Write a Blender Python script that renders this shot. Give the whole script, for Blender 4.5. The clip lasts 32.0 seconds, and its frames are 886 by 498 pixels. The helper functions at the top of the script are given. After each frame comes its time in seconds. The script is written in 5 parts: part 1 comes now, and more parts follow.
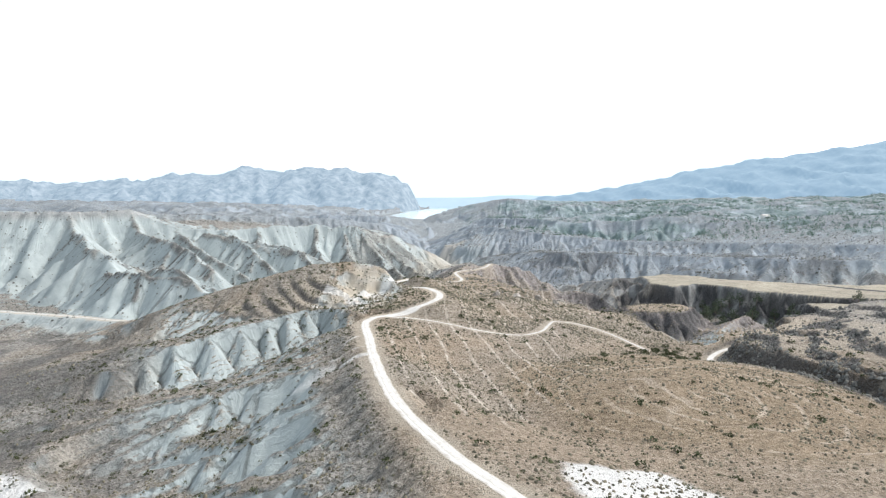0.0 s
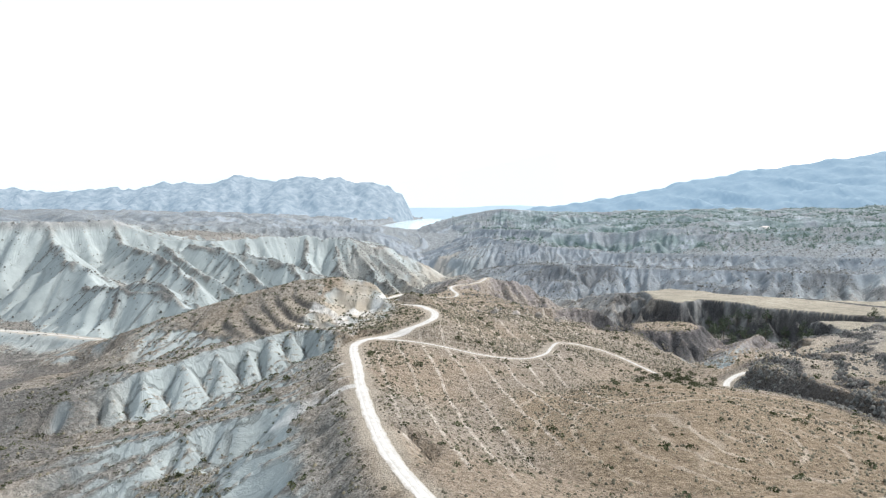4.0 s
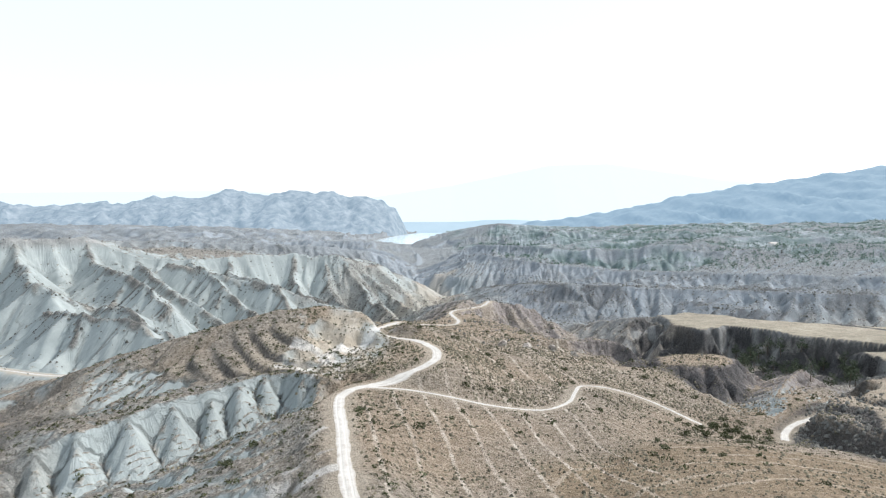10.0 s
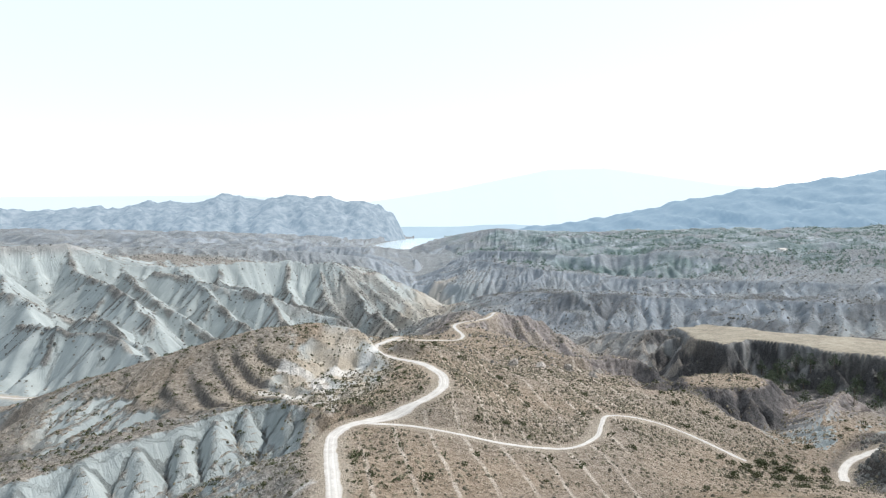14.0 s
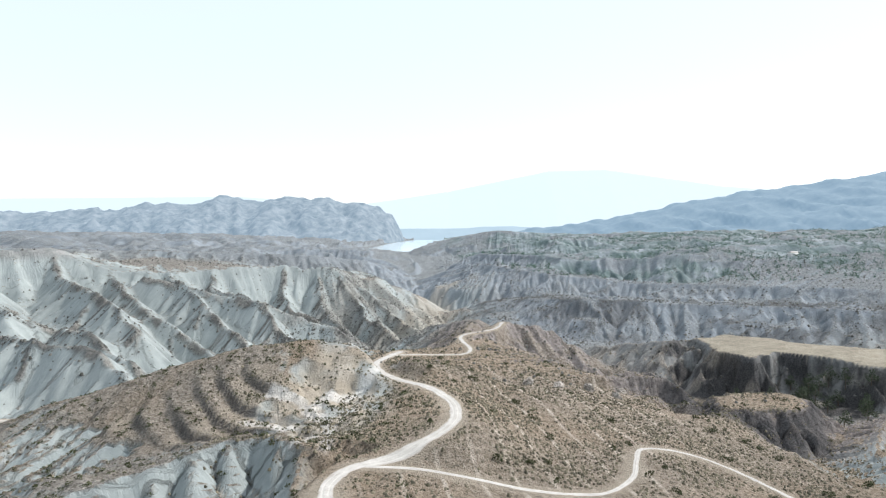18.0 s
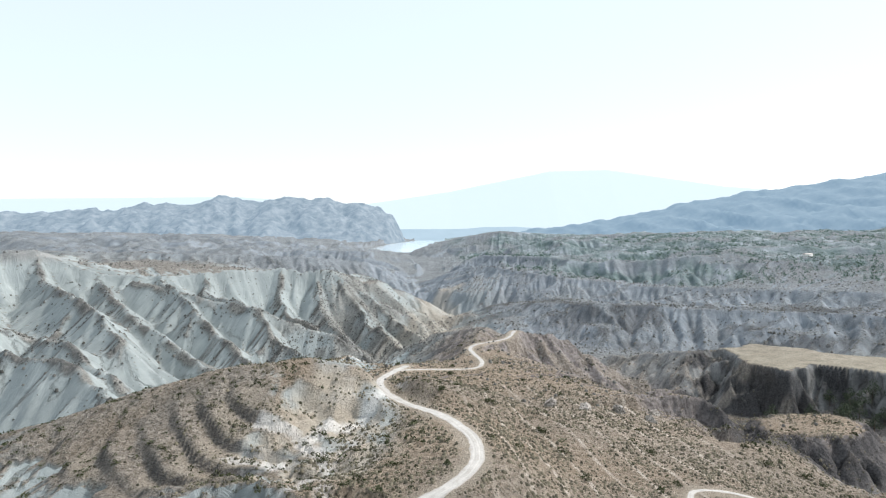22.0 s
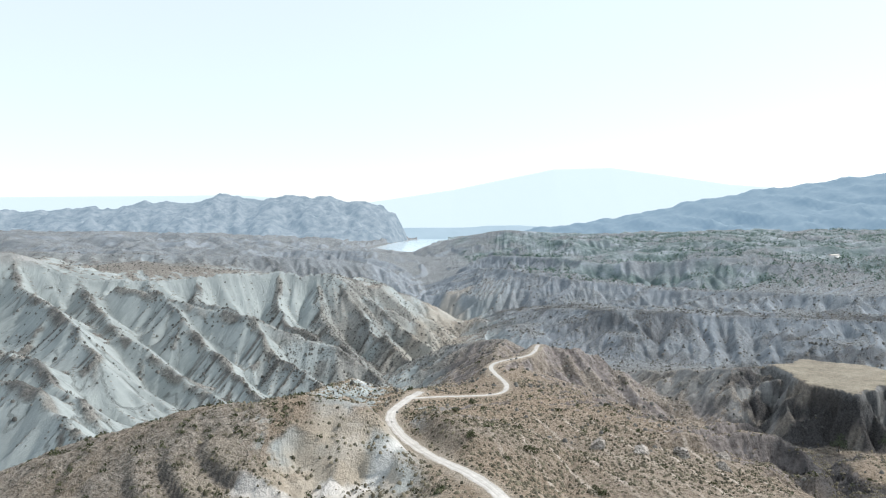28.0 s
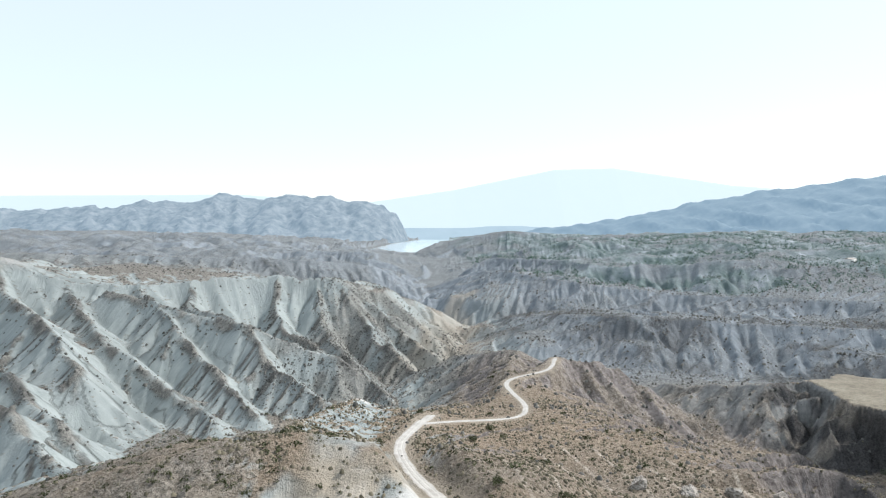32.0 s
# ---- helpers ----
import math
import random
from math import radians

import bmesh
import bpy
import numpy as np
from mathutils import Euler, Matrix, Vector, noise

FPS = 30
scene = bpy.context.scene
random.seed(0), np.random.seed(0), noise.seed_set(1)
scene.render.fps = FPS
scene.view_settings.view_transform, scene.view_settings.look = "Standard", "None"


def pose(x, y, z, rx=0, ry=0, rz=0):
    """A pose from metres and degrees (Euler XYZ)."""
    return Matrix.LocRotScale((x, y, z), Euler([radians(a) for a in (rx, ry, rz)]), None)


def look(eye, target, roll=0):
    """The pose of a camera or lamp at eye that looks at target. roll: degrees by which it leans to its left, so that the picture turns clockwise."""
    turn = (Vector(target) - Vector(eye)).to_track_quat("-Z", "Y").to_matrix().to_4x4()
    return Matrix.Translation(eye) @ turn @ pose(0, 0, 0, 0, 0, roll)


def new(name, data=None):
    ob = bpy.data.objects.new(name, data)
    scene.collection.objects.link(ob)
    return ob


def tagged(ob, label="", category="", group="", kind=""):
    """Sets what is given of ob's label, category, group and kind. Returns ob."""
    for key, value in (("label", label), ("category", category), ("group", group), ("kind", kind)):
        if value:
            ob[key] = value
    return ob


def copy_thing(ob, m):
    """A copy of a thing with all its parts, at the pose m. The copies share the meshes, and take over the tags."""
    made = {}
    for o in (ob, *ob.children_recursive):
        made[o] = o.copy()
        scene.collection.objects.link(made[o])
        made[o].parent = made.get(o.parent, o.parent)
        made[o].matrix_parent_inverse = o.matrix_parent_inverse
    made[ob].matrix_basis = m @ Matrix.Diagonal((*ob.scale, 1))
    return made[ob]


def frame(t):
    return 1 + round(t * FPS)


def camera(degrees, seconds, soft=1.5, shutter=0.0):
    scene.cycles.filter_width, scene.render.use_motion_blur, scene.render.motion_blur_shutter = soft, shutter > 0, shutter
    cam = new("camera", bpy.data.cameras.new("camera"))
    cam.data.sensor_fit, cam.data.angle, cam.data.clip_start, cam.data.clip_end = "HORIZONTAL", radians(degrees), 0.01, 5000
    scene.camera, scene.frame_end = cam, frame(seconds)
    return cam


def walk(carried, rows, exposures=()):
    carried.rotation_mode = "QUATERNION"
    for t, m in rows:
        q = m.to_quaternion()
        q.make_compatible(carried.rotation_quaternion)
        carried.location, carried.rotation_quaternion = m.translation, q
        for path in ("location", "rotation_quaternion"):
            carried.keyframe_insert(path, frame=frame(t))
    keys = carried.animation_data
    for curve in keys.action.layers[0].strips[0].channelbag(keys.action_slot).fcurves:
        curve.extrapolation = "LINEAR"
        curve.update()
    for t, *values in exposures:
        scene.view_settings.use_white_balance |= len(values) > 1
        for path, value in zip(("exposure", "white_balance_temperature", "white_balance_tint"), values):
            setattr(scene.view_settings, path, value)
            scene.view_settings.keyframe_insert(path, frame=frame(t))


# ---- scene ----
cam = camera(68.0, 32.0, soft=1.2)
PATH = [
    (0, (8.511, -1.208, 54.232), (8.442, 0.783, 54.049), -0.3),
    (1, (8.147, 2.93, 54.25), (8.084, 4.921, 54.072), -0.2),
    (2, (7.935, 7.525, 54.462), (7.876, 9.517, 54.292), -0.2),
    (3, (7.436, 12.513, 54.532), (7.383, 14.506, 54.371), -0.1),
    (3.5, (7.285, 15.041, 54.61), (7.234, 17.034, 54.453), -0.1),
    (5.5, (6.141, 26.561, 55.189), (6.099, 28.555, 55.049), -0.1),
    (6, (5.925, 29.644, 55.317), (5.885, 31.639, 55.182), -0.1),
    (7, (5.186, 36.133, 55.353), (5.15, 38.129, 55.225), -0.0),
    (8, (4.478, 42.674, 55.608), (4.445, 44.67, 55.487), -0.0),
    (9, (3.686, 49.01, 55.796), (3.655, 51.007, 55.68), 0.0),
    (10, (2.95, 55.429, 56.053), (2.921, 57.426, 55.942), -0.1),
    (11, (1.904, 61.59, 56.128), (1.879, 63.587, 56.021), -0.0),
    (12, (1.156, 67.932, 56.234), (1.132, 69.929, 56.131), -0.0),
    (13, (0.552, 74.48, 56.475), (0.528, 76.478, 56.375), -0.0),
    (14, (-0.306, 81.044, 56.608), (-0.327, 83.042, 56.511), -0.1),
    (14.5, (-0.77, 84.036, 56.669), (-0.792, 86.034, 56.573), -0.0),
    (16.5, (-2.428, 95.736, 57.308), (-2.447, 97.734, 57.213), -0.2),
    (17, (-2.829, 98.676, 57.52), (-2.848, 100.673, 57.426), -0.2),
    (18, (-3.674, 104.141, 57.686), (-3.692, 106.139, 57.594), -0.1),
    (19, (-4.385, 110.098, 57.786), (-4.404, 112.096, 57.694), -0.2),
    (20, (-5.469, 116.126, 57.981), (-5.486, 118.124, 57.89), -0.2),
    (21, (-6.579, 122.632, 57.965), (-6.597, 124.63, 57.874), -0.1),
    (22, (-7.698, 129.116, 58.014), (-7.716, 131.114, 57.923), -0.1),
    (23, (-8.754, 135.593, 58.129), (-8.773, 137.591, 58.036), -0.1),
    (24, (-9.909, 142.089, 58.135), (-9.928, 144.086, 58.041), -0.1),
    (25, (-11.086, 147.945, 58.293), (-11.105, 149.943, 58.199), 0.0),
    (25.5, (-11.367, 150.936, 58.556), (-11.387, 152.934, 58.46), -0.1),
    (27.5, (-13.495, 162.585, 58.921), (-13.518, 164.583, 58.825), -0.1),
    (28, (-13.998, 165.467, 59.068), (-14.022, 167.464, 58.972), -0.1),
    (29, (-14.947, 170.909, 59.459), (-14.971, 172.907, 59.362), -0.0),
    (30, (-15.911, 175.833, 59.767), (-15.935, 177.83, 59.67), -0.1),
    (31, (-16.98, 181.382, 59.961), (-17.007, 183.38, 59.865), -0.0),
    (32, (-18.369, 187.601, 60.205), (-18.394, 189.599, 60.109), 0.1),
]
EXPOSURES = ((0, 0.56, 6270, 12), (9, 0.46, 6270, 12), (19, 0.29, 6300, 12), (32, 0.22, 6250, 11))
walk(cam, [(t, look(eye, target, roll)) for t, eye, target, roll in PATH], exposures=EXPOSURES)

# ---- world, sun and exposure ----
SUN_AZ, SUN_EL = 66.0, 45.0
world = bpy.data.worlds.new("sky")
scene.world = world
world.use_nodes = True
wn = world.node_tree
wn.nodes.clear()
sky = wn.nodes.new("ShaderNodeTexSky")
sky.sky_type = "NISHITA"
sky.sun_disc = False
sky.sun_elevation, sky.sun_rotation = radians(SUN_EL), radians(SUN_AZ)
sky.altitude, sky.air_density, sky.dust_density, sky.ozone_density = 200, 1.0, 0.6, 1.0
wbg = wn.nodes.new("ShaderNodeBackground")
wbg.inputs[1].default_value = 0.15
wout = wn.nodes.new("ShaderNodeOutputWorld")
veil = wn.nodes.new("ShaderNodeMix")
veil.data_type = "RGBA"
veil.inputs["Factor"].default_value = 0.6
veil.inputs["B"].default_value = (6.5, 7.0, 7.1, 1)
wn.links.new(sky.outputs[0], veil.inputs["A"])
wn.links.new(veil.outputs["Result"], wbg.inputs[0])
wn.links.new(wbg.outputs[0], wout.inputs[0])
sun = new("sun", bpy.data.lights.new("sun", "SUN"))
sun.data.energy, sun.data.angle, sun.data.color = 4.3, radians(0.6), (1.0, 0.965, 0.91)
sun.matrix_world = look((0, 0, 400), (-math.sin(radians(SUN_AZ)) * 100, -math.cos(radians(SUN_AZ)) * 100,
                                      400 - 100 * math.tan(radians(SUN_EL))))


# ---- materials ----
def node_mat(name, rough=0.95):
    m = bpy.data.materials.new(name)
    m.use_nodes = True
    t = m.node_tree
    b = t.nodes["Principled BSDF"]
    b.inputs["Roughness"].default_value = rough
    b.inputs["Specular IOR Level"].default_value = 0.15
    return m, t, b


def nd(t, kind, **kw):
    n = t.nodes.new(kind)
    for k, v in kw.items():
        n.inputs[k.replace("_", " ")].default_value = v
    return n


def noise_n(t, vec, scale, detail=4.0, rough=0.6):
    n = nd(t, "ShaderNodeTexNoise", Scale=scale, Detail=detail, Roughness=rough)
    t.links.new(vec, n.inputs["Vector"])
    return n.outputs["Fac"]


def ramp(t, fac, stops):
    r = t.nodes.new("ShaderNodeValToRGB")
    e = r.color_ramp.elements
    while len(e) < len(stops):
        e.new(0.5)
    for i, (p, c) in enumerate(stops):
        e[i].position = p
        e[i].color = (*c, 1) if len(c) == 3 else c
    t.links.new(fac, r.inputs["Fac"])
    return r.outputs["Color"]


def mix(t, fac, a, b):
    m = t.nodes.new("ShaderNodeMix")
    m.data_type = "RGBA"
    for sock, v in ((m.inputs["Factor"], fac), (m.inputs["A"], a), (m.inputs["B"], b)):
        if isinstance(v, (tuple, float, int)):
            sock.default_value = (*v, 1) if isinstance(v, tuple) else v
        else:
            t.links.new(v, sock)
    return m.outputs["Result"]


def calc(t, op, a, b=0.0, c=0.0, clamp=False):
    m = t.nodes.new("ShaderNodeMath")
    m.operation, m.use_clamp = op, clamp
    for sock, v in zip(m.inputs, (a, b, c)):
        if isinstance(v, (float, int)):
            sock.default_value = v
        else:
            t.links.new(v, sock)
    return m.outputs[0]


def span(t, v, lo, hi):
    m = t.nodes.new("ShaderNodeMapRange")
    m.interpolation_type = "SMOOTHSTEP"
    m.inputs["From Min"].default_value, m.inputs["From Max"].default_value = lo, hi
    t.links.new(v, m.inputs["Value"])
    return m.outputs["Result"]


def position(t):
    return t.nodes.new("ShaderNodeNewGeometry").outputs["Position"]


def attr(t, name):
    n = t.nodes.new("ShaderNodeAttribute")
    n.attribute_name = name
    return n.outputs["Fac"]


def bump(t, b, height, strength, dist):
    n = nd(t, "ShaderNodeBump", Strength=strength, Distance=dist)
    t.links.new(height, n.inputs["Height"])
    t.links.new(n.outputs[0], b.inputs["Normal"])


def ground_material():
    m, t, b = node_mat("badland_ground")
    p = position(t)
    geo = t.nodes.new("ShaderNodeNewGeometry")
    sep = t.nodes.new("ShaderNodeSeparateXYZ")
    t.links.new(geo.outputs["True Normal"], sep.inputs[0])
    n_big = noise_n(t, p, 0.018, 3)
    n_mid = noise_n(t, p, 0.11, 5, 0.65)
    n_fine = noise_n(t, p, 0.7, 4, 0.7)
    n_speck = noise_n(t, p, 1.6, 2, 0.5)
    # bare marl: pale grey-green, streaked
    marl = ramp(t, n_mid, [(0.25, (0.222, 0.25, 0.243)), (0.5, (0.28, 0.31, 0.299)), (0.75, (0.345, 0.373, 0.355))])
    # far marl, blue-grey to carry the haze of distance in its colour
    hazed_marl = ramp(t, n_mid, [(0.3, (0.142, 0.164, 0.18)), (0.7, (0.272, 0.296, 0.312))])
    # rain streaks down the bare faces
    comb = t.nodes.new("ShaderNodeCombineXYZ")
    t.links.new(attr(t, "run"), comb.inputs[0])
    t.links.new(calc(t, "MULTIPLY", attr(t, "fall"), 0.12), comb.inputs[1])
    n_run = noise_n(t, comb.outputs[0], 0.75, 5, 0.62)
    marl = mix(t, 0.38, marl, ramp(t, n_run, [(0.3, (0.2, 0.222, 0.215)), (0.44, (0.274, 0.301, 0.289)), (0.65, (0.365, 0.388, 0.366))]))
    marl = mix(t, attr(t, "far_haze"), marl, hazed_marl)
    n_crag = calc(t, "ADD", calc(t, "MULTIPLY", n_mid, 0.3), calc(t, "ADD", calc(t, "MULTIPLY", n_fine, 0.45), calc(t, "MULTIPLY", n_run, 0.25)))
    marl = mix(t, attr(t, "umber"), marl, ramp(t, n_crag, [(0.4, (0.085, 0.072, 0.066)), (0.5, (0.18, 0.158, 0.144)), (0.6, (0.285, 0.256, 0.236))]))
    # scrub-covered soil: brown with grey-olive specks
    soil = ramp(t, n_fine, [(0.36, (0.145, 0.131, 0.11)), (0.5, (0.243, 0.223, 0.192)), (0.64, (0.355, 0.329, 0.288))])
    scrub = mix(t, calc(t, "MULTIPLY", span(t, n_speck, 0.56, 0.64), 0.75), soil, (0.062, 0.06, 0.048))
    dry = ramp(t, n_fine, [(0.34, (0.196, 0.15, 0.104)), (0.5, (0.286, 0.224, 0.16)), (0.66, (0.378, 0.306, 0.228))])
    dry = mix(t, calc(t, "MULTIPLY", span(t, n_speck, 0.57, 0.65), 0.75), dry, (0.08, 0.068, 0.046))
    # far scrub is lightened to blue-grey for the same painted haze
    scrub = mix(t, calc(t, "MULTIPLY", attr(t, "far_haze"), 0.85), scrub, ramp(t, n_fine, [(0.38, (0.105, 0.121, 0.125)), (0.62, (0.275, 0.295, 0.302))]))
    cover = mix(t, attr(t, "dry"), scrub, dry)
    # ochre grass on the round hill
    cover = mix(t, calc(t, "MULTIPLY", attr(t, "dome"), 0.6), cover, ramp(t, n_fine, [(0.34, (0.125, 0.088, 0.05)), (0.5, (0.2, 0.146, 0.087)), (0.66, (0.29, 0.222, 0.14))]))
    slope = calc(t, "ADD", sep.outputs["Z"], calc(t, "MULTIPLY", calc(t, "SUBTRACT", n_mid, 0.5), 0.35))
    bare = calc(t, "SUBTRACT", 1.0, span(t, slope, 0.8, 0.93), clamp=True)
    bare = calc(t, "MULTIPLY", bare, calc(t, "SUBTRACT", 1.0, attr(t, "shrub"), clamp=True))
    bare = calc(t, "MAXIMUM", bare, attr(t, "bald"))
    col = mix(t, bare, cover, marl)
    # dark shrub colour; in the ravine it also paints in shade
    col = mix(t, attr(t, "thicket_shade"), col, ramp(t, n_speck, [(0.35, (0.03, 0.031, 0.032)), (0.7, (0.095, 0.09, 0.088))]))
    fu = calc(t, "ADD", attr(t, "furrow"), calc(t, "MULTIPLY", calc(t, "SUBTRACT", n_fine, 0.5), 0.16))
    fu = calc(t, "ABSOLUTE", calc(t, "SUBTRACT", calc(t, "FRACT", calc(t, "ADD", fu, 0.5)), 0.5))
    line = calc(t, "MULTIPLY", calc(t, "SUBTRACT", 1.0, span(t, fu, 0.03, 0.085)), attr(t, "field"))
    line = calc(t, "MULTIPLY", line, calc(t, "ADD", 0.3, calc(t, "MULTIPLY", span(t, noise_n(t, p, 0.25, 3), 0.4, 0.62), 0.6)))
    col = mix(t, line, col, (0.52, 0.455, 0.375))
    co = calc(t, "ADD", attr(t, "contour"), calc(t, "MULTIPLY", calc(t, "SUBTRACT", n_fine, 0.5), 0.2))
    co = calc(t, "ABSOLUTE", calc(t, "SUBTRACT", calc(t, "FRACT", co), 0.5))
    bank = calc(t, "MULTIPLY", calc(t, "SUBTRACT", 1.0, span(t, co, 0.03, 0.1)), attr(t, "dome"))
    bank = calc(t, "MULTIPLY", bank, calc(t, "MULTIPLY", span(t, noise_n(t, p, 0.07, 3), 0.42, 0.56), 0.5))
    col = mix(t, bank, col, (0.5, 0.43, 0.34))
    col = mix(t, attr(t, "pale"), col, (0.36, 0.31, 0.24))
    col = mix(t, attr(t, "tan"), col, ramp(t, calc(t, "ADD", calc(t, "MULTIPLY", n_fine, 0.5), calc(t, "MULTIPLY", n_mid, 0.5)), [(0.38, (0.235, 0.205, 0.155)), (0.5, (0.33, 0.29, 0.22)), (0.62, (0.41, 0.365, 0.28))]))
    col = mix(t, attr(t, "white"), col, ramp(t, n_fine, [(0.3, (0.55, 0.53, 0.49)), (0.7, (0.72, 0.7, 0.66))]))
    # woodland ground; its pale blues also hold painted distance haze
    col = mix(t, attr(t, "hazed_wood"), col, ramp(t, noise_n(t, p, 0.035, 5, 0.7), [(0.4, (0.105, 0.148, 0.14)), (0.52, (0.195, 0.238, 0.238)), (0.64, (0.33, 0.36, 0.375))]))
    n_grain = noise_n(t, p, 3.5, 3, 0.7)
    col = mix(t, span(t, n_grain, 0.55, 0.62), col, mix(t, calc(t, "SUBTRACT", 0.3, calc(t, "MULTIPLY", bare, 0.24)), col, (0.045, 0.041, 0.034)))
    pebble = calc(t, "MULTIPLY", span(t, noise_n(t, p, 2.4, 3, 0.7), 0.6, 0.66), calc(t, "SUBTRACT", 0.28, calc(t, "MULTIPLY", bare, 0.24)))
    pebble = calc(t, "MULTIPLY", pebble, calc(t, "SUBTRACT", 1.0, attr(t, "thicket_shade"), clamp=True))
    col = mix(t, pebble, col, (0.46, 0.43, 0.38))
    tone = ramp(t, n_big, [(0.3, (0.86, 0.86, 0.86)), (0.7, (1.1, 1.1, 1.1))])
    mm = t.nodes.new("ShaderNodeMix")
    mm.data_type, mm.blend_type = "RGBA", "MULTIPLY"
    mm.inputs["Factor"].default_value = 1.0
    t.links.new(col, mm.inputs["A"])
    t.links.new(tone, mm.inputs["B"])
    t.links.new(mm.outputs["Result"], b.inputs["Base Color"])
    lump = calc(t, "ADD", calc(t, "MULTIPLY", n_fine, 1.3), calc(t, "ADD", n_speck, n_grain))
    lump = calc(t, "MULTIPLY", lump, calc(t, "SUBTRACT", 1.0, calc(t, "MULTIPLY", bare, 0.8)))
    high = calc(t, "ADD", calc(t, "MULTIPLY", n_mid, calc(t, "SUBTRACT", 1.4, bare)), calc(t, "ADD", calc(t, "MULTIPLY", n_run, 0.9), lump))
    bump(t, b, high, 0.9, 0.8)
    return m


def simple_ground(name, lo, hi, scale, bump_d=0.1):
    m, t, b = node_mat(name)
    p = position(t)
    n = noise_n(t, p, scale, 5, 0.65)
    t.links.new(ramp(t, n, [(0.3, lo), (0.7, hi)]), b.inputs["Base Color"])
    bump(t, b, noise_n(t, p, scale * 4, 3), 0.5, bump_d)
    return m


GROUND = ground_material()


def road_material():
    m, t, b = node_mat("pale_dust_road")
    p = position(t)
    n, g = noise_n(t, p, 0.4, 5, 0.65), noise_n(t, p, 2.6, 4, 0.7)
    col = ramp(t, n, [(0.3, (0.345, 0.32, 0.284)), (0.7, (0.51, 0.485, 0.442))])
    across = calc(t, "ADD", attr(t, "across"), calc(t, "MULTIPLY", calc(t, "SUBTRACT", n, 0.5), 0.5))
    # two worn wheel tracks, paler than the stony middle and sides
    rut = calc(t, "SUBTRACT", 1.0, span(t, calc(t, "ABSOLUTE", calc(t, "SUBTRACT", calc(t, "ABSOLUTE", across), 0.42)), 0.05, 0.25))
    col = mix(t, calc(t, "MULTIPLY", rut, 0.45), col, (0.5, 0.475, 0.43))
    side = span(t, calc(t, "ABSOLUTE", across), 0.7, 1.0)
    col = mix(t, calc(t, "MULTIPLY", side, 0.6), col, ramp(t, g, [(0.4, (0.2, 0.175, 0.14)), (0.6, (0.4, 0.36, 0.3))]))
    col = mix(t, calc(t, "MULTIPLY", span(t, g, 0.56, 0.66), 0.4), col, (0.22, 0.2, 0.17))
    t.links.new(col, b.inputs["Base Color"])
    bump(t, b, calc(t, "ADD", g, calc(t, "MULTIPLY", rut, -0.6)), 0.6, 0.12)
    return m


ROAD_MAT = road_material()


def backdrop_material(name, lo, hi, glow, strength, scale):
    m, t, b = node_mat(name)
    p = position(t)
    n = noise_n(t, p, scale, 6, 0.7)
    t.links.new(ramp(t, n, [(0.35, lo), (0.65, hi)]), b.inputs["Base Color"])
    # emission puts the distance haze onto the slopes as a glow
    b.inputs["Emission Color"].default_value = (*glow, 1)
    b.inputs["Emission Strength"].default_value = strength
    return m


# ---- shape of the land ----
def hash01(ix, iy, seed):
    h = (ix.astype(np.int64) * 374761393 + iy.astype(np.int64) * 668265263 + seed * 974711) & 0xFFFFFFFF
    h = ((h ^ (h >> 13)) * 1274126177) & 0xFFFFFFFF
    return ((h ^ (h >> 16)) & 0xFFFF) / 65535.0


def vnoise(x, y, seed=0):
    """Smooth value noise in 0..1."""
    ix, iy = np.floor(x), np.floor(y)
    fx, fy = x - ix, y - iy
    fx, fy = fx * fx * fx * (fx * (6 * fx - 15) + 10), fy * fy * fy * (fy * (6 * fy - 15) + 10)
    a, b = hash01(ix, iy, seed), hash01(ix + 1, iy, seed)
    c, d = hash01(ix, iy + 1, seed), hash01(ix + 1, iy + 1, seed)
    return (a + (b - a) * fx) * (1 - fy) + (c + (d - c) * fx) * fy


def fbm(x, y, scale, octaves=4, seed=0, gain=0.5):
    """Layered noise, about -1..1."""
    out, amp, total = 0.0, 1.0, 0.0
    for k in range(octaves):
        f = 2.03 ** k / scale
        out = out + amp * (2 * vnoise(x * f + 17.3 * k, y * f - 9.1 * k, seed + k) - 1)
        total += amp
        amp *= gain
    return out / total


def ridged(x, y, scale, octaves=4, seed=0, gain=0.5):
    """Sharp-crested noise in 0..1, 1 on the crests."""
    out, amp, total = 0.0, 1.0, 0.0
    for k in range(octaves):
        f = 2.1 ** k / scale
        out = out + amp * (1 - np.abs(2 * vnoise(x * f + 5.7 * k, y * f + 3.3 * k, seed + k) - 1))
        total += amp
        amp *= gain
    return out / total


def smooth(v, lo, hi):
    v = np.clip((v - lo) / (hi - lo), 0, 1)
    return v * v * (3 - 2 * v)


